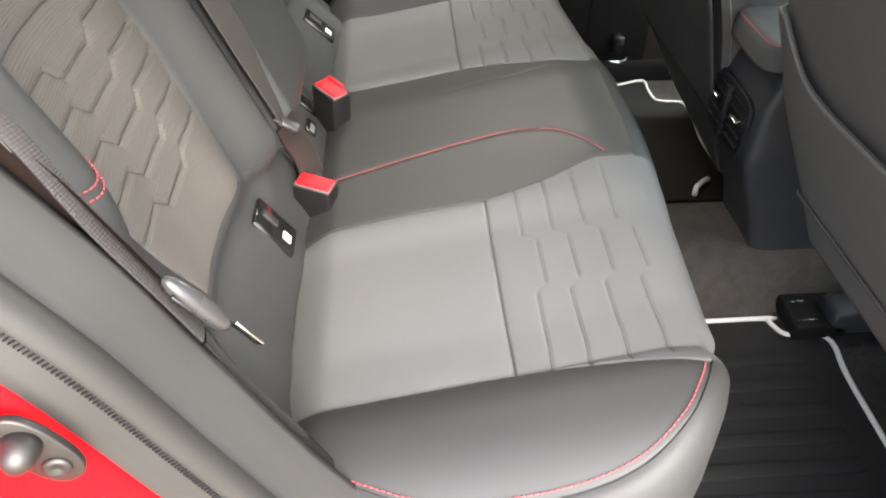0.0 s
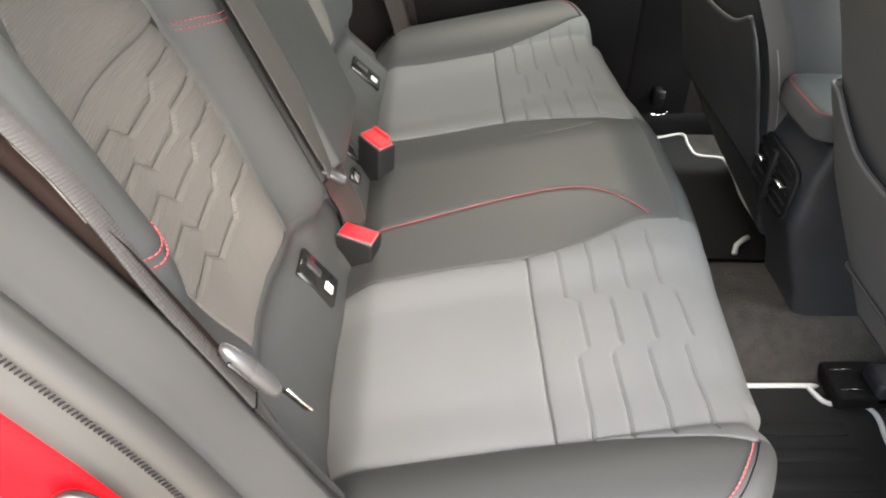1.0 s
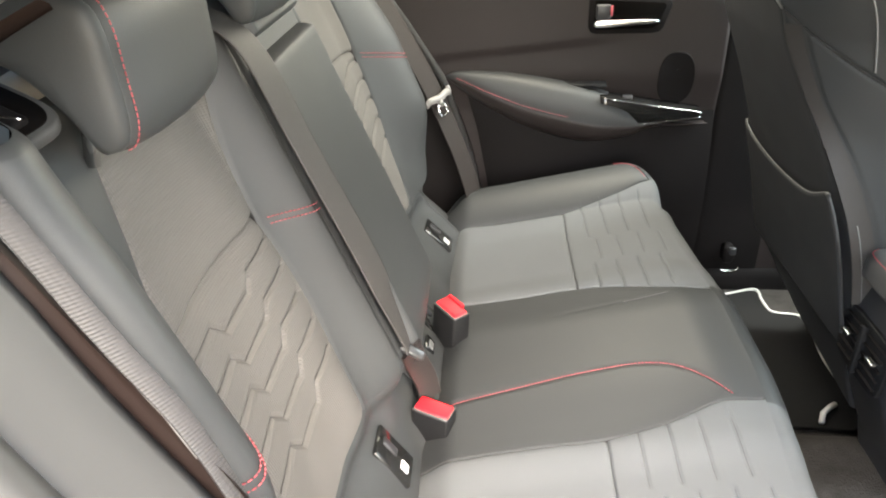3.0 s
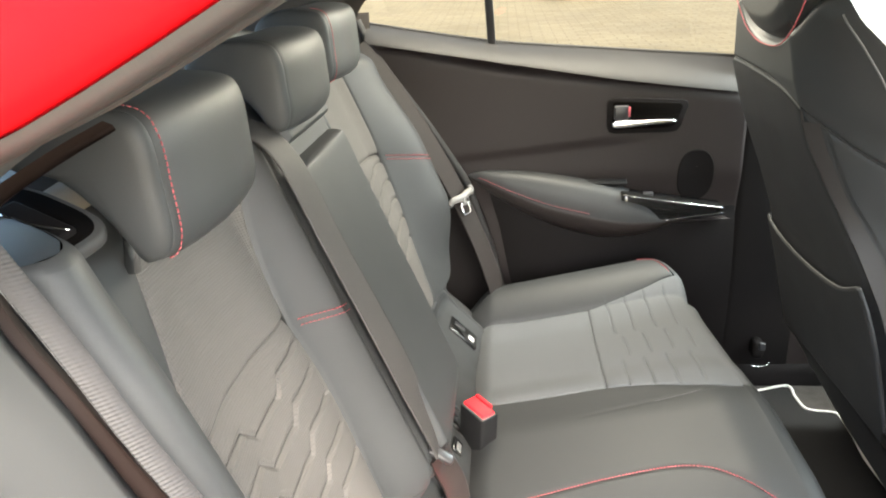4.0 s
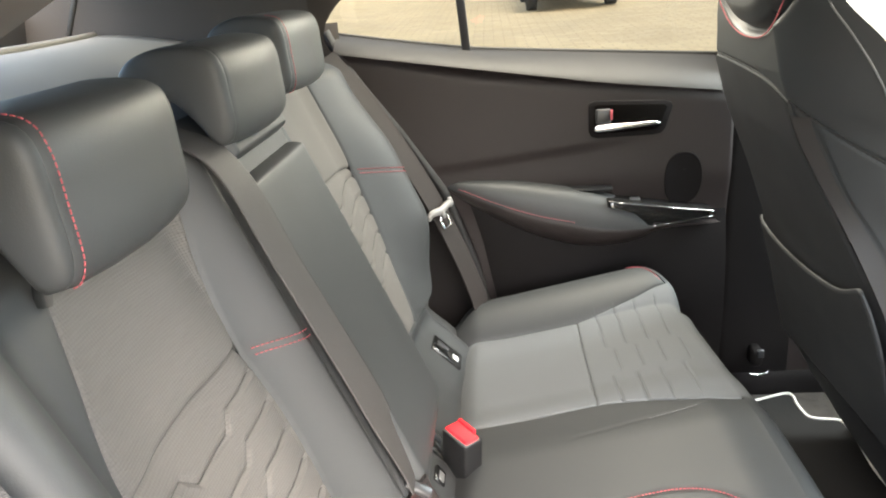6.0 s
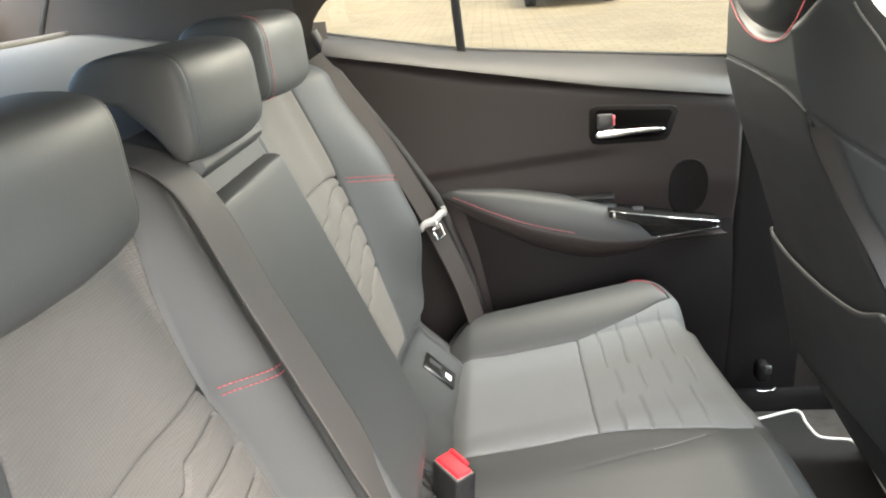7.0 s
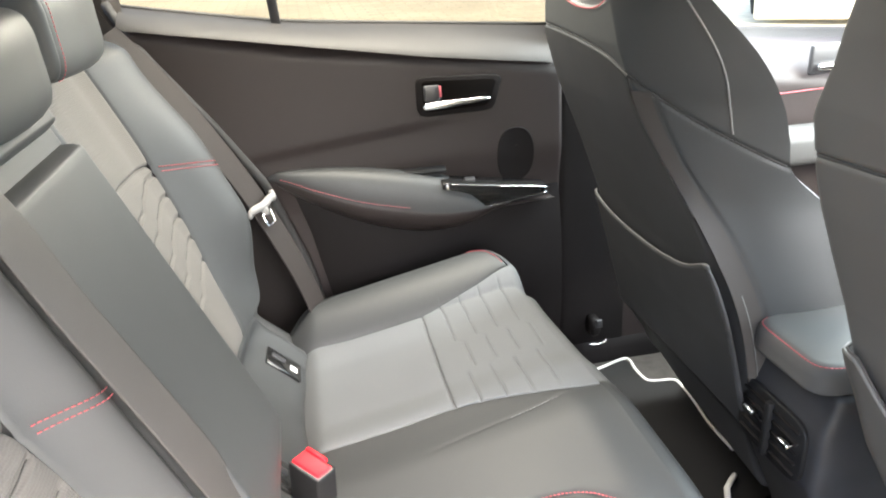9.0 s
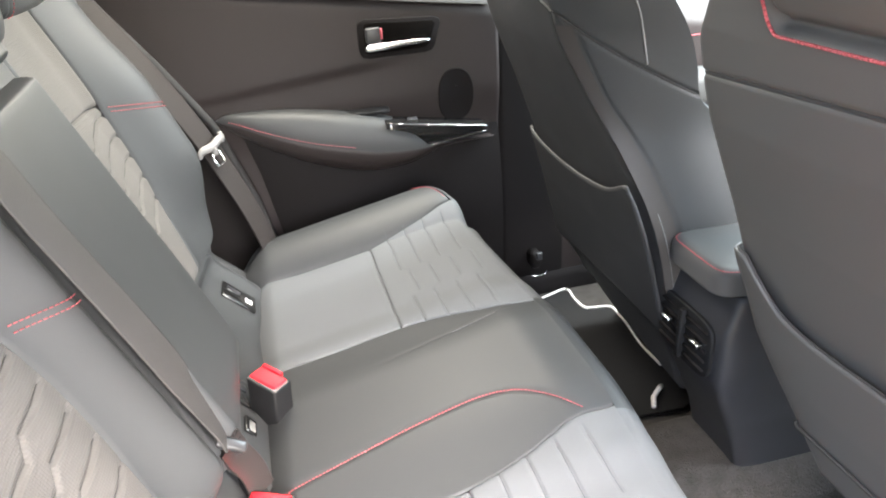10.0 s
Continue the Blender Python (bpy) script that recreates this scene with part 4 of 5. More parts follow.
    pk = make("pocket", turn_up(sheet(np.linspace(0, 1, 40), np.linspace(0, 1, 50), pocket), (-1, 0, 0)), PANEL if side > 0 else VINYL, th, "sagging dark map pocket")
    solid(pk, 0.004, 1.0)
    make("piping", tube([pocket(1.0, t) for t in np.linspace(0, 1, 60)], 0.001 if side > 0 else 0.0014, 6), GREYPIPE if side > 0 else DARKCORD, pk, "pale edge cord")

    def lower(u, v):
        vv = 0.97 * (2 * v - 1) if side < 0 else -0.62 + 1.59 * v
        low = 0.405 + 0.05 * (vv + 1) if side > 0 else 0.55
        z = low + ((0.575 if side > 0 else 0.612) - low) * u
        p = seat_point(y0, vv, z, 0.004 if side > 0 else 0.011)
        return (p[0] + 0.02 * (1 - u) ** 1.3, p[1], z)
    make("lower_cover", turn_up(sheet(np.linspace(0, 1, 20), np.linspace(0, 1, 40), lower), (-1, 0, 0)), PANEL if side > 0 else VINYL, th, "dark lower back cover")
    make("hem", tube([Vector(lower(1.0, t)) - Vector((0.003, 0, 0)) for t in np.linspace(0, 1, 40)], 0.0018, 6), GREYPIPE if side > 0 else DARKCORD, th)
    w = 0.155 if side > 0 else 0.088
    line = [(y0 + a - (0.005 if side > 0 else 0), ring_z(y0 + a - (0.005 if side > 0 else 0)) - 0.004) for a in np.linspace(-w, w, 240)]
    line = [(seat_rear_x(z) - 0.0015, y, z) for y, z in line if z < 1.2]
    make("stitching", stitches(line, 0.0014 if side < 0 else 0.001, 0.0045, 0.93), STITCH, th, "red thread")
    make("top_cap", turn_up(sheet(np.linspace(-1, 1, 20), np.linspace(0, 1, 6), lambda v, t: (seat_rear_x(1.36) + 0.11 * t, y0 + v * 0.11, 1.36)), (0, 0, 1)), LEATHER, th)
    if side > 0:
        make("seat_base", rounded(0.46, 0.42, 0.16, 0.04, 4, Matrix.Translation((0.76, y0, 0.50))), LEATHER, th)
    else:
        make("seat_base", rounded(0.40, 0.36, 0.12, 0.04, 4, Matrix.Translation((0.86, y0, 0.55))), LEATHER, th)
    for s in (-0.18, 0.18):
        rail = make("rail", rounded(0.42, 0.05, 0.045, 0.008, 2, Matrix.Translation((0.84, y0 + s, 0.315))), PLASTIC, th, "black seat rail")
        if side > 0:
            continue
        cap = make("rail_cap", rounded(0.082, 0.074, 0.030, 0.006, 3, Matrix.Translation((0.618, y0 + s + (0.012 if s > 0 else 0), 0.300))), DARKSOFT, rail, "black plastic end cap with a bolt slot")
        for dy in (-0.022, 0.018):
            make("slot", rounded(0.034, 0.006, 0.004, 0.001, 1, Matrix.Translation((0.601, y0 + s + 0.012 + dy, 0.315))), GLOSS, cap)
    return th


front_seat(-1)
front_seat(1)

# ---- centre console ----
console = empty("centre_console", "black plastic centre console with rear air vents", "console", (0.6, 0, 0.3))


def con_rear(z):
    return float(np.interp(z, [0.28, 0.34, 0.42, 0.50, 0.54, 0.62, 0.665], [0.545, 0.54, 0.522, 0.490, 0.476, 0.478, 0.492]))


con = []
for z in np.linspace(0.28, 0.672, 40):
    half = float(np.interp(z, [0.28, 0.34, 0.45, 0.55, 0.672], [0.080, 0.064, 0.066, 0.078, 0.076]))
    con.append([(px, py, z) for px, py in superloop((con_rear(z) + 1.1) / 2, 0, (1.1 - con_rear(z)) / 2, half, 16, 72)])
make("body", loft(con), PLASTIC, console)
lid = []
for t in np.linspace(0, 1, 12):
    rim = math.sqrt(max(0.0, 1 - max(0, (t - 0.45) / 0.55) ** 2.4))
    lid.append([(px, py, 0.676 + 0.036 * t) for px, py in superloop(0.622, -0.0, 0.158 * (0.93 + 0.07 * rim), 0.072 * (0.86 + 0.14 * rim), 7, 56)])
ld = make("lid", loft(lid), VINYL, console, "padded leatherette armrest lid")
make("stitching", stitches([(px, py, 0.7085) for px, py in superloop(0.622, 0, 0.153, 0.067, 7, 90)], 0.0010, 0.005, 0.85), STITCH, ld, "red thread")
make("lid_gap", loft([[(px, py, z) for px, py in superloop(0.645, 0, 0.150, 0.068, 7, 40)] for z in (0.668, 0.680)]), TYRE, console)
m = frame_of((0.474, 0.012, 0.578), (0, -1, 0), (-1, 0, 0.02))
vent = make("vent_frame", plate(superloop(0, 0, 0.066, 0.044, 5, 40), 0.007, m @ Matrix.Translation((0, 0, -0.004)), 0.002), BLACK, console, "black air vent frame")
for s in (-1, 1):
    for k in range(5):
        make("slat", rounded(0.050, 0.0035, 0.007, 0.001, 1, m @ Matrix.Translation((s * 0.031, -0.030 + 0.015 * k, 0.003))), DARKSOFT, vent)
    make("knob", rounded(0.020, 0.007, 0.012, 0.002, 2, m @ Matrix.Translation((s * 0.036 + 0.004, 0.008, 0.009))), CHROME, vent, "bright vent knob")
make("divider", rounded(0.010, 0.078, 0.010, 0.002, 2, m @ Matrix.Translation((0, 0, 0.006))), BLACK, vent)


# ---- far doors ----
def belt_z(x):
    return 1.047 - 0.090 * x + 0.10 * max(0, -x - 0.05) ** 1.2


def door_y(x, z):
    y = 0.655
    band = belt_z(x) - 0.045 - 0.055 * max(0, x + 0.25)
    y += 0.085 * smoothstep(band, belt_z(x) + 0.01, z)
    crease = 0.845 + 0.10 * x
    y += 0.016 * smoothstep(0.80, 0.70, z) + 0.0045 * smoothstep(crease + 0.003, crease - 0.012, z) * smoothstep(0.26, 0.12, x)
    return y


def rear_cut(z):
    """Where the rear door ends, sloping with the wheel arch."""
    return float(np.interp(z, [0.30, 0.50, 0.62, 0.783, 0.90, 1.0, 1.092, 1.13], [0.02, -0.06, -0.085, -0.139, -0.212, -0.282, -0.345, -0.36]))


def door_panel(parent, start, end, label):
    def f(u, t):
        z = 0.30 + 0.78 * t
        for _ in range(4):
            x = start(z) + (end - start(z)) * u
            z = 0.30 + (belt_z(x) - 0.30) * t
        return (x, door_y(x, z), z)
    pan = make("door_panel", turn_up(sheet(np.linspace(0, 1, 90), np.linspace(0, 1, 110), f), (0, -1, 0)), SOFT, parent, label)
    return solid(pan, 0.03, -1.0)


rdoor = empty("rear_door", "closed dark rear car door with chrome handle and padded armrest", "car door", (0.1, 0.70, 0.30))
door_panel(rdoor, rear_cut, 0.425, "dark moulded inner panel")


def sill_top(u, v):
    """The padded sill under the window, down to its sewn crease."""
    x = -0.338 + (0.424 + 0.338) * u
    low = 1.010 - 0.172 * x + 0.06 * max(0, x - 0.15) ** 1.3
    z = low + (belt_z(x) - low) * v
    return (x, 0.6528 + 0.0752 * v ** 1.3, z + 0.005 * math.sin(v * math.pi))


make("window_sill", turn_up(sheet(np.linspace(0, 1, 50), np.linspace(0, 1, 16), sill_top), (0, -1, 1)), SILL, rdoor, "soft sill pad under the window")


def arm_top(x):
    return glide(x, [-0.140, -0.125, -0.095, -0.01, 0.075, 0.162, 0.215, 0.25, 0.268], [0.789, 0.797, 0.800, 0.796, 0.783, 0.764, 0.745, 0.718, 0.698])


def arm_seam(x):
    return glide(x, [-0.140, -0.10, -0.058, 0.025, 0.102, 0.155, 0.21, 0.268], [0.789, 0.779, 0.763, 0.734, 0.715, 0.703, 0.697, 0.696])


def arm_low(x):
    return glide(x, [-0.140, -0.078, 0.03, 0.10, 0.154, 0.21, 0.25, 0.29, 0.40], [0.782, 0.733, 0.674, 0.650, 0.640, 0.644, 0.656, 0.680, 0.690])


def arm_reach(x):
    return glide(x, [-0.140, -0.11, -0.05, 0.05, 0.15, 0.22, 0.268, 0.40], [0.004, 0.020, 0.040, 0.054, 0.058, 0.056, 0.050, 0.040])


def arm_pad(u, v):
    x = -0.140 + 0.408 * u
    a = v * math.pi / 2
    t, b, r = arm_top(x), arm_seam(x), arm_reach(x)
    return (x, 0.664 - r * math.sin(a) ** 0.55, b + (t - b) * math.cos(a) ** 0.85 - 0.002 * v ** 12)


def arm_body(u, v):
    x = -0.140 + 0.54 * u
    t, b, r = arm_seam(x) + 0.001, arm_low(x), arm_reach(x)
    return (x, 0.664 - r * (1 - 0.06 * math.exp(-v / 0.04)) * math.cos(v ** 1.3 * math.pi / 2) ** 0.7 + 0.02 * v ** 4, t + (b - t) * v)


make("armrest", turn_up(sheet(np.linspace(0, 1, 70), np.linspace(0, 1, 26), arm_pad), (0, -1, 1)), LEATHER, rdoor, "padded leatherette armrest")
make("armrest_body", turn_up(sheet(np.linspace(0, 1, 70), np.linspace(0, 1, 22), arm_body), (0, -1, 0)), SOFT, rdoor, "dark bulging panel below the armrest")
make("stitching", stitches([(x, 0.6632 - arm_reach(x) * 0.985, arm_seam(x) + 0.004) for x in np.linspace(-0.115, 0.115, 50)], 0.0007, 0.005), STITCH, rdoor, "red thread")


def grip_top(x):
    return 0.755 - 0.165 * (x - 0.18)


grip = []
for x in np.linspace(0.178, 0.384, 18):
    t, b, r = grip_top(x), float(np.interp(x, [0.178, 0.262, 0.384], [0.700, 0.698, 0.709])), 0.052 - 0.010 * ((x - 0.178) / 0.206) ** 2
    grip.append([(x, 0.668, t), (x, 0.664 - 0.6 * r, t + 0.001), (x, 0.664 - r + 0.003, t), (x, 0.664 - r, t - 0.003), (x, 0.664 - r + 0.006, (t + b) / 2), (x, 0.664 - r, b + 0.002), (x, 0.664 - r + 0.002, b), (x, 0.668, b)])
gp = make("pull_pocket", loft(grip), GLOSS, rdoor, "glossy dark grip ahead of the armrest")
make("trim_line", tube([(x, 0.6115 + 0.010 * ((x - 0.178) / 0.206) ** 2, grip_top(x) - 0.001) for x in np.linspace(0.196, 0.383, 16)] + [(0.388, 0.625, 0.719), (0.386, 0.624, 0.711)], 0.0008, 6), CHROME, gp, "bright upper line")
make("trim_line", tube([(x, 0.6115 + 0.010 * ((x - 0.178) / 0.206) ** 2, 0.698 + 0.012 * (x - 0.262) / 0.122) for x in np.linspace(0.262, 0.386, 12)], 0.0008, 6), CHROME, gp, "bright lower line")
make("window_switch", rounded(0.115, 0.020, 0.008, 0.003, 2, frame_of((0.135, 0.650, 0.772), (1, 0, -0.17), (0, -0.2, 1))), BLACK, rdoor, "black window switch strip")
make("switch_key", rounded(0.020, 0.012, 0.006, 0.002, 2, frame_of((0.235, 0.636, 0.749), (1, 0, -0.17), (0, -0.2, 1))), PLASTIC, rdoor, "small dark switch key")
# Black pocket, its tone lowered to carry the shade under the armrest.
make("lower_moulding", turn_up(sheet(np.linspace(0, 1, 50), np.linspace(0, 1, 24), lambda u, v: (rear_cut(0.33 + 0.36 * v) + 0.012 + (0.422 - rear_cut(0.33 + 0.36 * v) - 0.012) * u, 0.668 - 0.026 * math.sin(min(1, u * 3.5 + 0.02) * math.pi / 2) * math.sin(v * math.pi) ** 0.7, 0.33 + (arm_low(-0.08 + 0.49 * u) + 0.02 - 0.33) * v)), (0, -1, 0)), DARKSOFT, rdoor, "black moulded lower door pocket, its shade put into the colour")
m = frame_of((0.224, 0.650, 0.914), (1, 0, 0), (0, -1, 0))
hd = make("handle_recess", plate([(-0.077, 0.020), (-0.074, 0.028), (-0.064, 0.032), (0.070, 0.025), (0.080, 0.021), (0.083, 0.013), (0.070, -0.028), (0.063, -0.037), (0.050, -0.040), (-0.060, -0.041), (-0.072, -0.037), (-0.077, -0.026)][::-1], 0.008, m @ Matrix.Translation((0, 0, -0.0066)), 0.0013), DARKSOFT, rdoor, "shallow handle recess")
# The depth shade of the handle hollow is painted as a raised plate.
make("recess_shade_plate", plate([(-0.066, 0.022), (-0.060, 0.026), (0.066, 0.019), (0.072, 0.013), (0.058, -0.024), (0.048, -0.030), (-0.060, -0.032), (-0.066, -0.026)][::-1], 0.004, m @ Matrix.Translation((0, 0, 0.0005)), 0.001), RECESS_SHADE, hd, "flat black plate painting in the recess shade")
make("handle", loft([[tuple(m @ Vector((-0.068 + 0.125 * t, -0.020 + 0.006 * t + py, 0.012 + pz))) for py, pz in superloop(0, 0, hh, 0.006, 3, 16)] for t, hh in ((0, 0.003), (0.04, 0.007), (0.3, 0.0075), (0.42, 0.0062), (0.9, 0.0045), (1, 0.002))]), CHROME, hd, "chrome pull lever")
make("lock_tab", rounded(0.028, 0.028, 0.012, 0.003, 2, m @ Matrix.Translation((-0.05, 0.003, 0.008))), PLASTIC, hd, "black lock tab")
make("lock_mark", rounded(0.004, 0.020, 0.004, 0.001, 1, m @ Matrix.Translation((-0.035, 0.006, 0.013))), STITCH, hd, "red lock mark")
make("speaker", loft([[(px, door_y(px, pz) - d, pz) for px, pz in superloop(0.333, 0.780, 0.037 * s, 0.056 * s, 2.4, 40)] for d, s in ((-0.002, 1), (0.0016, 0.985), (0.0016, 0.95), (0.0008, 0.90), (0.0008, 0.05))]), DARKSOFT, rdoor, "oval dark speaker")

# quarter lining behind the door, and the pillar over it
quarter = empty("rear_quarter_trim", "dark moulded quarter trim between seat and door", "trim", (-0.3, 0.66, 0.4), kind="structure")
# Lining painted black in place of the shade behind the belt.
make("lining", turn_up(sheet(np.linspace(0, 1, 20), np.linspace(0, 1, 40), lambda u, t: ((rear_cut(0.30 + 0.80 * t) - 0.012) * (1 - u) - 0.60 * u, 0.648 + 0.012 * (1 - u) ** 8 - 0.03 * u, 0.30 + 0.80 * t)), (0, -1, 0)), DARKSOFT, quarter, "grained lining, blackened to paint its shade")
make("seal", tube([(rear_cut(z) - 0.004, 0.652 + 0.045 * smoothstep(1.02, 1.10, z), z) for z in np.linspace(0.32, 1.11, 60)], 0.008, 8), TYRE, quarter, "black door seal")
make("corner_filler", turn_up(sheet(np.linspace(-0.42, -0.332, 6), np.linspace(1.03, 1.125, 6), lambda x, z: (x, 0.700, z)), (0, -1, 0)), HEADLINE, quarter, "dark filler behind the window corner")
PIL = curve_of([(-0.36, 1.09), (-0.355, 1.115), (-0.335, 1.145), (-0.29, 1.185), (-0.22, 1.24), (-0.10, 1.30), (0.1, 1.345), (0.5, 1.36)])
make("pillar", turn_up(sheet(np.linspace(0, 1, 50), np.linspace(0, 1, 12), lambda u, v: (PIL(u)[0] - (0.50 - 0.35 * u) * v, 0.70 - 0.10 * (PIL(u)[1] - 1.05) / 0.3 - 0.05 * v, PIL(u)[1] + (0.02 + 0.07 * u) * v)), (0, -1, 0)), HEADLINE, quarter, "dark headliner and pillar cover")

# windows of the far side
win = empty("far_side_window", "tinted rear side window with a slim dark divider", "window", (0, 0.71, 1.05), kind="structure")
pane = make("pane", turn_up(sheet([-0.38, 0.45], [0, 1], lambda x, t: (x, 0.738 - 0.11 * t, belt_z(x) - 0.02 + (1.40 - belt_z(x)) * t)), (0, -1, 0)), PRIVACY, win)
pane.visible_shadow = False
make("divider", rounded(0.017, 0.012, 0.42, 0.003, 2, Matrix.Translation((-0.094, 0.668, 1.25)) @ Euler((radians(14), radians(-3), 0)).to_matrix().to_4x4()), PLASTIC, win, "slim black window divider")
make("sealing_strip", tube([(x, 0.728, belt_z(x) + 0.001) for x in np.linspace(-0.36, 0.43, 20)], 0.0035, 6), RUBBER, win)

knob = empty("belt_anchor", "small dark belt anchor with a bright ring at the pillar foot", "belt anchor", (0.50, 0.645, 0.33))
make("cover", loft([[(0.50 + px, 0.64 + d, 0.375 + pz) for px, pz in superloop(0, 0, r, r * 1.7, 3, 20)] for d, r in ((0.03, 0.013), (0.008, 0.013), (0.002, 0.010), (0.001, 0.004))]), DARKSOFT, knob)
make("ring", tube([(0.50 + 0.02 * math.cos(a), 0.632, 0.350 + 0.008 * math.sin(a)) for a in np.linspace(-2.6, 0.3, 14)], 0.002, 6), CHROME, knob, "bright ring")
make("tab", rounded(0.014, 0.008, 0.018, 0.002, 2, Matrix.Translation((0.50, 0.628, 0.395))), PLASTIC, knob, "dark tab")

fdoor = empty("front_door", "closed dark front car door with chrome handle", "car door", (0.95, 0.70, 0.30))
door_panel(fdoor, lambda z: 0.50, 1.5, "dark moulded inner panel")
m = frame_of((1.02, 0.650, 0.905), (1, 0, 0), (0, -1, 0))
hd = make("handle_recess", rounded(0.16, 0.06, 0.012, 0.005, 2, m), PLASTIC, fdoor)
make("handle", rounded(0.122, 0.013, 0.014, 0.004, 3, m @ Matrix.Translation((-0.008, -0.014, 0.01))), CHROME, hd, "chrome pull lever")
make("stitching", stitches([(x, 0.640, 0.845 + 0.02 * (x - 0.8)) for x in np.linspace(0.75, 1.4, 60)], 0.0012, 0.006), STITCH, fdoor, "red thread")
make("armrest", rounded(0.5, 0.09, 0.07, 0.02, 3, Matrix.Translation((1.05, 0.63, 0.74))), TRIM, fdoor, "pale padded armrest")

# ---- body shell ----
body = empty("car_body", "red hatchback body with dark inner trim", "car", (0, 0, 0.2), kind="structure")
roof = make("roof", sheet(np.linspace(-0.76, 1.15, 30), np.linspace(-0.62, 0.62, 30), lambda x, y: (x, y, 1.43 - 0.05 * ((x - 0.2) / 1.1) ** 2 - 0.06 * (y / 0.62) ** 4)), HEADLINE, body, "dark headliner")
solid(roof, 0.04, 1.0)
shelf = make("parcel_shelf", turn_up(sheet(np.linspace(-0.78, -0.36, 20), np.linspace(-0.62, 0.62, 24), lambda x, y: (x, y, 1.068 + 0.062 * smoothstep(-0.36, -0.78, x) + 0.008 * (abs(y) / 0.62) ** 4)), (0, 0, 1)), SHELF, body, "grey parcel shelf")
solid(shelf, 0.015)
make("shelf_edge", tube([(-0.78, y, 1.134 + 0.006 * (abs(y) / 0.62) ** 4) for y in np.linspace(-0.62, 0.62, 20)], 0.006, 8), SHELF, body, "rounded shelf edge")
make("tailgate_lining", turn_up(sheet(np.linspace(-0.66, 0.66, 12), np.linspace(0, 1, 6), lambda y, t: (-0.95 + 0.05 * t, y, 1.03 + 0.16 * t)), (1, 0, 0)), HEADLINE, body, "dark tailgate lining")
make("quarter_upper", turn_up(sheet(np.linspace(-1.0, -0.365, 14), np.linspace(0, 1, 10), lambda x, t: (x, 0.645 - 0.09 * t, 1.0 + 0.40 * t)), (0, -1, 0)), HEADLINE, body, "dark upper quarter lining")
for a, b in (((-0.86, 0.628, 1.09), (-0.74, 0.575, 1.30)), ((-0.93, 0.60, 1.10), (-0.90, 0.40, 1.30))):
    make("lining_joint", tube([a, b], 0.005, 8), TRIM, body, "pale lining joint")
rg = make("rear_window", turn_up(sheet([-0.60, 0.60], [0, 1], lambda y, t: (-1.0 + 0.25 * t, y, 1.17 + 0.22 * t)), (1, 0, 0)), GLASS, body)
rg.visible_shadow = False
make("rear_wall", rounded(0.04, 1.30, 0.8, 0.01, 1, Matrix.Translation((-0.98, 0, 0.68))), SOFT, body)
for s in (-1, 1):
    if s < 0:
        make("rear_pillar", turn_up(sheet(np.linspace(0, 1, 20), np.linspace(0, 1, 12), lambda u, v: (-0.95 + 0.60 * u + (0.10 * v), s * (0.68 - 0.09 * v), 1.0 + 0.40 * v)), (0, -s, 0)), TRIM, body, "grey pillar lining")
    make("side_lining", turn_up(sheet(np.linspace(-0.95, -0.58, 12), np.linspace(0.3, 1.02, 10), lambda x, z: (x, s * 0.64, z)), (0, -s, 0)), SOFT, body)
wind = make("windscreen", turn_up(sheet([-0.62, 0.62], [0, 1], lambda y, t: (1.9 - 0.75 * t, y, 0.98 + 0.40 * t)), (-1, 0, 0)), GLASS, body)
wind.visible_shadow = False
make("dashboard", rounded(0.4, 1.36, 0.36, 0.08, 4, Matrix.Translation((1.55, 0, 0.80))), SOFT, body)
make("bulkhead", rounded(0.05, 1.4, 0.7, 0.01, 1, Matrix.Translation((1.55, 0, 0.5))), SOFT, body)
# Pillars and far sill are blackened to hold the shade they lie in.
for s in (-1, 1):
    make("centre_pillar", rounded(0.17, 0.06, 1.15, 0.02, 3, Matrix.Translation((0.505, s * 0.70, 0.84))), DARKSOFT, body, "centre pillar lining, blackened to paint its shade")
make("door_sill", rounded(1.7, 0.10, 0.20, 0.03, 3, Matrix.Translation((0.75, 0.71, 0.235))), DARKSOFT, body, "sill cover, darkened to paint its shade")
make("near_front_door", rounded(0.95, 0.06, 0.72, 0.02, 2, Matrix.Translation((1.03, -0.71, 0.66))), SOFT, body)
fw = make("front_window", turn_up(sheet([0.5, 1.7], [0, 1], lambda x, t: (x, 0.714 - 0.09 * t, belt_z(x) - 0.02 + (1.40 - belt_z(x)) * t)), (0, -1, 0)), GLASS, body)
fw.visible_shadow = False

# near door opening: pillar trim, seal, painted flange and striker
OPEN = [(0.085, 0.40), (0.0, 0.50), (-0.070, 0.61), (-0.128, 0.735), (-0.167, 0.825), (-0.196, 0.878), (-0.224, 0.927), (-0.246, 0.968), (-0.269, 1.017), (-0.290, 1.056), (-0.298, 1.086), (-0.288, 1.110), (-0.258, 1.129), (-0.215, 1.150), (-0.172, 1.168), (-0.11, 1.20), (-0.03, 1.245), (0.10, 1.295), (0.3, 1.335), (0.50, 1.35)]
opening = curve_of(OPEN)


def rim_normal(t):
    d = opening(min(1, t + 0.03)) - opening(max(0, t - 0.03))
    return np.array([-d[1], d[0]]) / np.linalg.norm(d)


def narrow(y):
    """How much shallower the opening's trim and seal are down the pillar than along the roof."""
    return float(np.interp(y, [-0.70, -0.668, -0.633, -0.60, -0.56], [0.0, 0.0075, 0.011, 0.006, 0.0]))


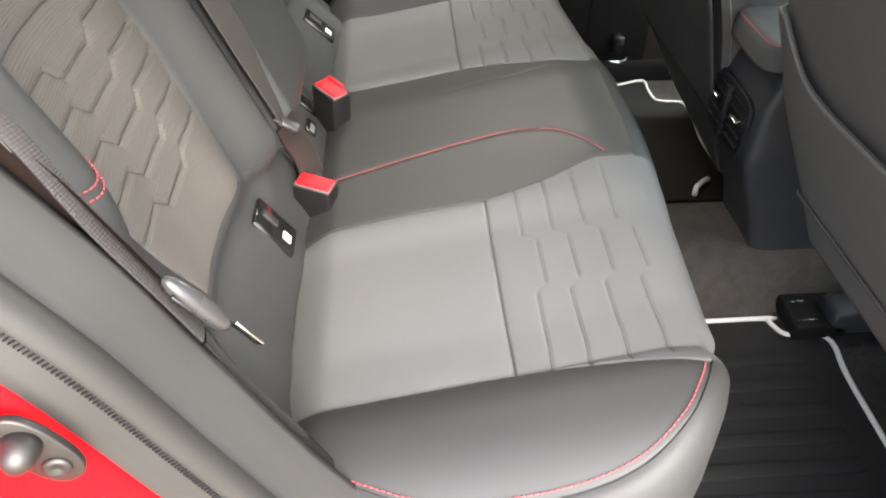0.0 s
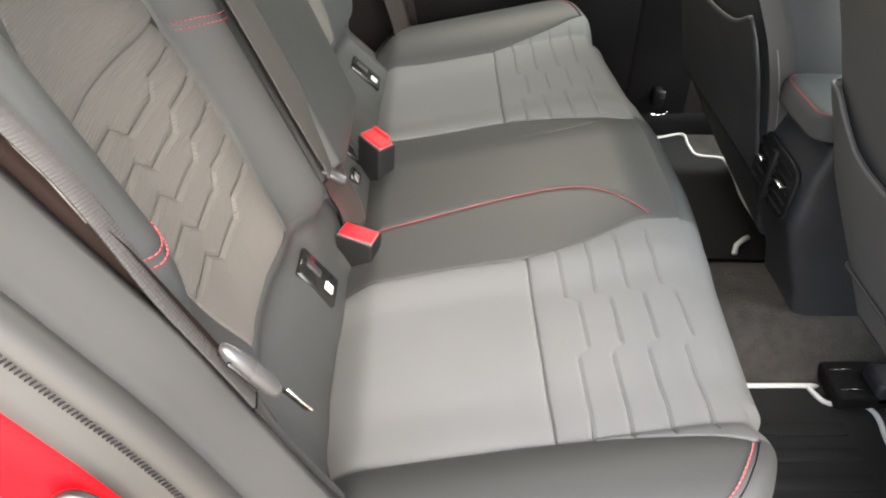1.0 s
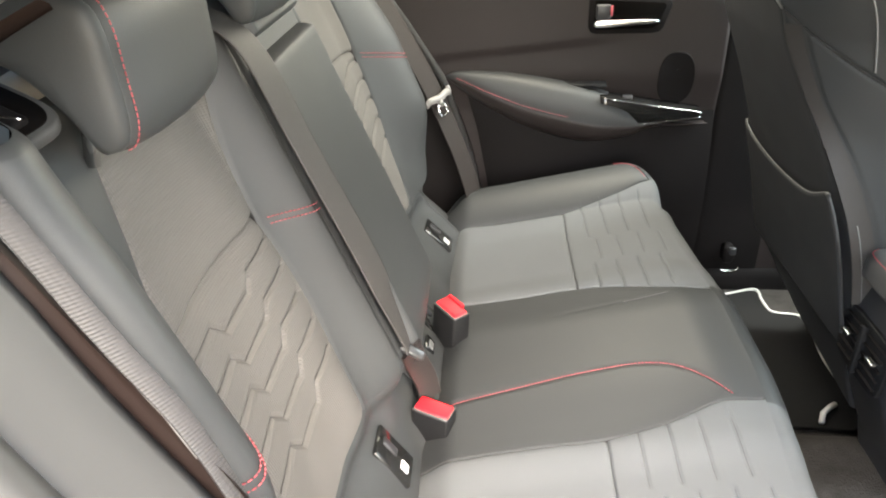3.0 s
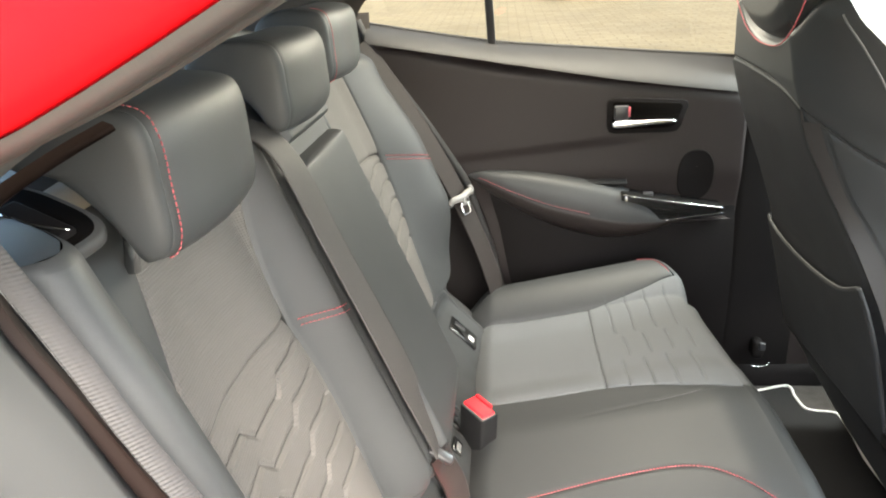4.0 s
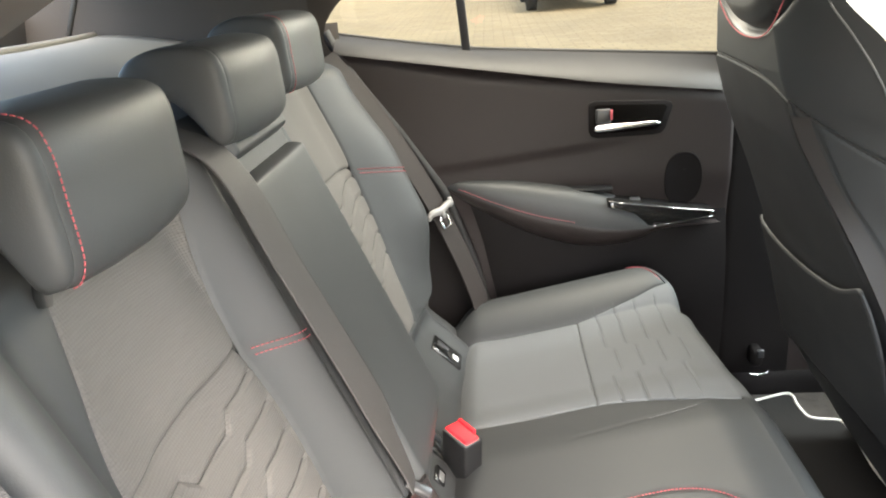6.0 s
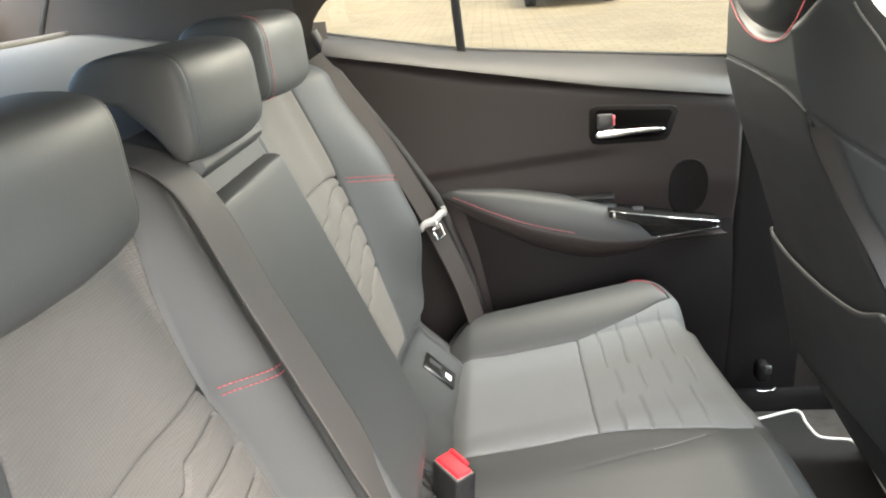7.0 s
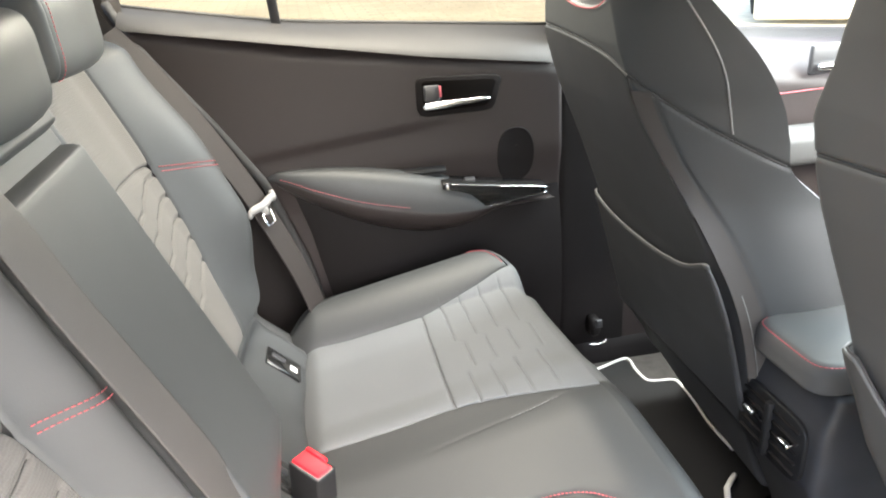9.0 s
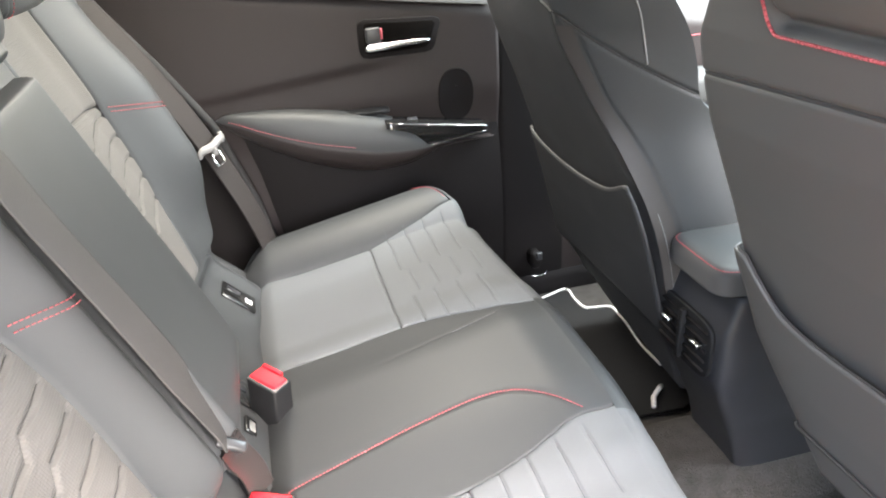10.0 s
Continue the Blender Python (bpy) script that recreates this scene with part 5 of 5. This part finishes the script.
def flange(profile, t0=0.0, t1=1.0, n=80):
    """Sweeps (outward in the opening's plane, y, more outward along the roof) along the opening."""
    rows = []
    for t in np.linspace(t0, t1, n):
        p, q = opening(t), rim_normal(t)
        up = smoothstep(0.46, 0.55, t)
        rows.append([(p[0] + q[0] * (a + up * (more[0] if more else 0)), y + (1 - up) * narrow(y), p[1] + q[1] * (a + up * (more[0] if more else 0))) for a, y, *more in profile])
    k = len(profile)
    return [q for r in rows for q in r], [(i * k + j, (i + 1) * k + j, (i + 1) * k + j + 1, i * k + j + 1) for i in range(n - 1) for j in range(k - 1)]


jamb = empty("door_opening", "door opening with grey trim, rubber seal and red jamb", "door frame", (-0.1, -0.66, 0.4), kind="structure")
make("pillar_trim", flange([(0.07, -0.60, 0.014), (0.025, -0.575, 0.013), (0.009, -0.558, 0.010), (0.003, -0.556, 0.010), (0.001, -0.566, 0.009), (0.0, -0.592, 0.007), (0.0, -0.615, 0.005), (0.0, -0.622, 0.004), (0.004, -0.632, 0.002), (0.010, -0.636, 0.001)]), TRIM, jamb, "grey grained plastic trim")
seal = make("door_seal", flange([(0.004, -0.632, 0.001), (-0.004, -0.634, 0.008), (-0.010, -0.639, 0.014), (-0.012, -0.646, 0.016), (-0.010, -0.653, 0.013), (-0.004, -0.658, 0.006), (0.003, -0.660, 0.0), (0.005, -0.664, -0.003), (0.010, -0.667, -0.005), (0.014, -0.668, -0.007)]), RUBBER, jamb, "black rubber door seal")
make("red_jamb", flange([(0.0145, -0.664, -0.007), (0.016, -0.672, -0.007), (0.03, -0.678, -0.007), (0.07, -0.682), (0.10, -0.690), (0.115, -0.71), (0.13, -0.76), (0.16, -0.79), (0.5, -0.80)]), PAINT, jamb, "glossy red painted metal")
make("inner_lining", flange([(0.068, -0.602, 0.014), (0.16, -0.615), (0.26, -0.62), (0.40, -0.60)], 0.08, 1.0), HEADLINE, jamb, "dark lining behind the trim")
# Tapered sheet added to paint the shaded gap between trim and belt.
strip = []
for k in range(70):
    f = k / 69
    if f < 0.78:
        p, q = opening(0.54 - 0.26 * f), rim_normal(0.54 - 0.26 * f)
        wide = 0.002 + float(np.interp(0.54 - 0.26 * f, [0.35, 0.38, 0.405, 0.43, 0.54], [0.0115, 0.010, 0.006, 0.003, 0.001]))
        rim = [(p[0] + q[0] * (0.003 - wide * e), p[1] + q[1] * (0.003 - wide * e)) for e in (-1.0, 0.0, 0.85, 1.0)]
        last = rim
    else:
        g = (f - 0.78) / 0.22
        ends = [(-0.153 + 0.0012 * e, 0.800 + 0.0006 * e) for e in (-1.0, 0.0, 0.85, 1.0)]
        rim = [(a[0] + (b[0] - a[0]) * g, a[1] + (b[1] - a[1]) * g) for a, b in zip(last, ends)]
    strip.append([(rim[0][0], -0.552, rim[0][1]), (rim[1][0], -0.547, rim[1][1]), (rim[2][0], -0.547, rim[2][1]), (rim[3][0], -0.552, rim[3][1])])
make("edging", turn_up(([q for r in strip for q in r], [(4 * i + k, 4 * i + 4 + k, 4 * i + 5 + k, 4 * i + 1 + k) for i in range(69) for k in range(3)]), (0, -1, 0)), GAP_SHADE, jamb, "dark strip painting the shaded gap beside the trim")
ribs = []
for t in np.linspace(0.05, 0.55, 300):
    p, q = opening(t), rim_normal(t)
    d = Vector((q[1], 0, -q[0]))
    mm = frame_of((p[0] - q[0] * 0.003, -0.6515, p[1] - q[1] * 0.003), d, (0, -1, 0))
    ribs.append(rounded(0.0010, 0.0045, 0.0014, 0.0003, 1, mm))
make("seal_rib", bm_join(*ribs), BLACK, seal)

striker = empty("door_striker", "zinc-plated door striker bolted to the red jamb", "striker", (-0.182, -0.68, 0.815))
m = frame_of((-0.182, -0.6745, 0.817), (0.45, 0, -0.9), (0.15, -1, 0.05)) @ Matrix.Diagonal((0.74, 0.74, 0.9, 1))
make("base_plate", plate(superloop(0, 0, 0.036, 0.017, 2.6, 32), 0.006, m, 0.0015), STEEL, striker)
make("pin", loft([[tuple(m @ Vector((px, py, h))) for px, py in superloop(-0.012, 0.0, r, r, 2, 20)] for h, r in ((0.005, 0.013), (0.012, 0.0125), (0.018, 0.010), (0.022, 0.006), (0.023, 0.001))]), STEEL, striker, "domed pin")
make("screw", loft([[tuple(m @ Vector((px, py, h))) for px, py in superloop(0.018, 0.0, r, r, 2, 16)] for h, r in ((0.005, 0.010), (0.008, 0.009), (0.009, 0.006), (0.007, 0.003))]), STEEL, striker)

# ---- yard outside ----
SLOPE = 0.040


def yard_z(y):
    return SLOPE * max(0.0, y - 2.0) if y < 60 else SLOPE * 58


gr = sheet(np.concatenate([[-400, -100], np.linspace(-40, 60, 40), [150, 500]]), np.concatenate([[-300, -60], np.linspace(-20, 70, 40), [200, 900]]), lambda x, y: (x, y, yard_z(y)))
ground = make("ground", turn_up(gr, (0, 0, 1)), GROUND)
tagged(ground, "yellowish block paving of a yard", "ground", kind="structure")


def vehicle(name, label, place, yaw, paint, mm_scale=1.0):
    """A car seen from the front: body, bumper, lamps and wheels."""
    th = empty(name, label, "car", place)
    base = pose(*place, 0, 0, yaw)
    prof = [(-0.9, 0.32, 0.86), (-0.92, 0.62, 0.88), (-0.86, 0.95, 0.87), (-0.6, 1.02, 0.84), (0.3, 1.08, 0.84), (1.0, 1.55, 0.66), (2.6, 1.58, 0.66), (3.3, 1.1, 0.82), (3.4, 0.5, 0.86)]
    rows = []
    for x, z, w in prof:
        rows.append([tuple(base @ Vector((x, a * w, b))) for a, b in ((-1, 0.32), (-1, min(z, 0.95)), (-0.97, z), (0, z + 0.02), (0.97, z), (1, min(z, 0.95)), (1, 0.32))])
    make("body", loft(rows), paint, th, smooth=False)
    make("bumper", rounded(0.16, 1.5, 0.26, 0.05, 3, base @ Matrix.Translation((-0.93, 0, 0.42))), PLASTIC if paint != BEIGEPAINT else paint, th, "lower bumper")
    if paint == BEIGEPAINT:
        make("valance", rounded(0.10, 1.62, 0.34, 0.04, 2, base @ Matrix.Translation((-0.86, 0, 0.20))), paint, th)
    make("grille", rounded(0.05, 0.9, 0.2, 0.02, 2, base @ Matrix.Translation((-0.93, 0, 0.70))), GLOSS, th)
    for s in (-1, 1):
        make("lamp", rounded(0.08, 0.3, 0.12, 0.03, 2, base @ Matrix.Translation((-0.88, s * 0.62, 0.82))), CHROME, th)
        for x in (-0.1, 2.5):
            w = make("wheel", loft([[tuple(base @ Vector((x + px, s * 0.79 + d, 0.34 + pz))) for px, pz in superloop(0, 0, r, r, 2, 28)] for d, r in ((-0.11, 0.28), (-0.10, 0.335), (0.10, 0.335), (0.11, 0.28))]), TYRE, th)
            make("rim", loft([[tuple(base @ Vector((x + px, s * 0.79 + s * d, 0.34 + pz))) for px, pz in superloop(0, 0, r, r, 2, 20)] for d, r in ((0.09, 0.24), (0.125, 0.22), (0.12, 0.05))]), STEEL, w)
    make("windscreen", rounded(0.02, 1.2, 0.5, 0.01, 1, base @ Matrix.Translation((0.62, 0, 1.32)) @ Euler((0, radians(55), 0)).to_matrix().to_4x4()), GLOSS, th)
    return th


vehicle("parked_suv", "white parked off-roader with black bumper facing the car", (1.6, 15.0, yard_z(15.0)), 90, WHITEPAINT)
vehicle("parked_car", "dark parked car at the far side of the yard", (7.5, 19.5, yard_z(19.5)), 70, DARKMETAL)
vehicle("parked_van", "beige parked van with pale lamps and slotted grille", (5.6, 6.4, yard_z(6.4)), 52, BEIGEPAINT)
hall = empty("white_building", "white rendered low building with a downpipe", "building", (-6, 24, yard_z(24)))
make("wall", rounded(17, 5, 5, 0.05, 1, Matrix.Translation((-4.5, 27.5, yard_z(25) + 2.4))), WALLWHITE, hall)
make("plinth", rounded(17.1, 0.1, 0.25, 0.02, 1, Matrix.Translation((-4.5, 24.98, yard_z(25) + 0.1))), DARKMETAL, hall)
make("downpipe", rounded(0.16, 0.16, 4.5, 0.03, 2, Matrix.Translation((-5.2, 24.85, yard_z(25) + 2.3))), WALLWHITE, hall)
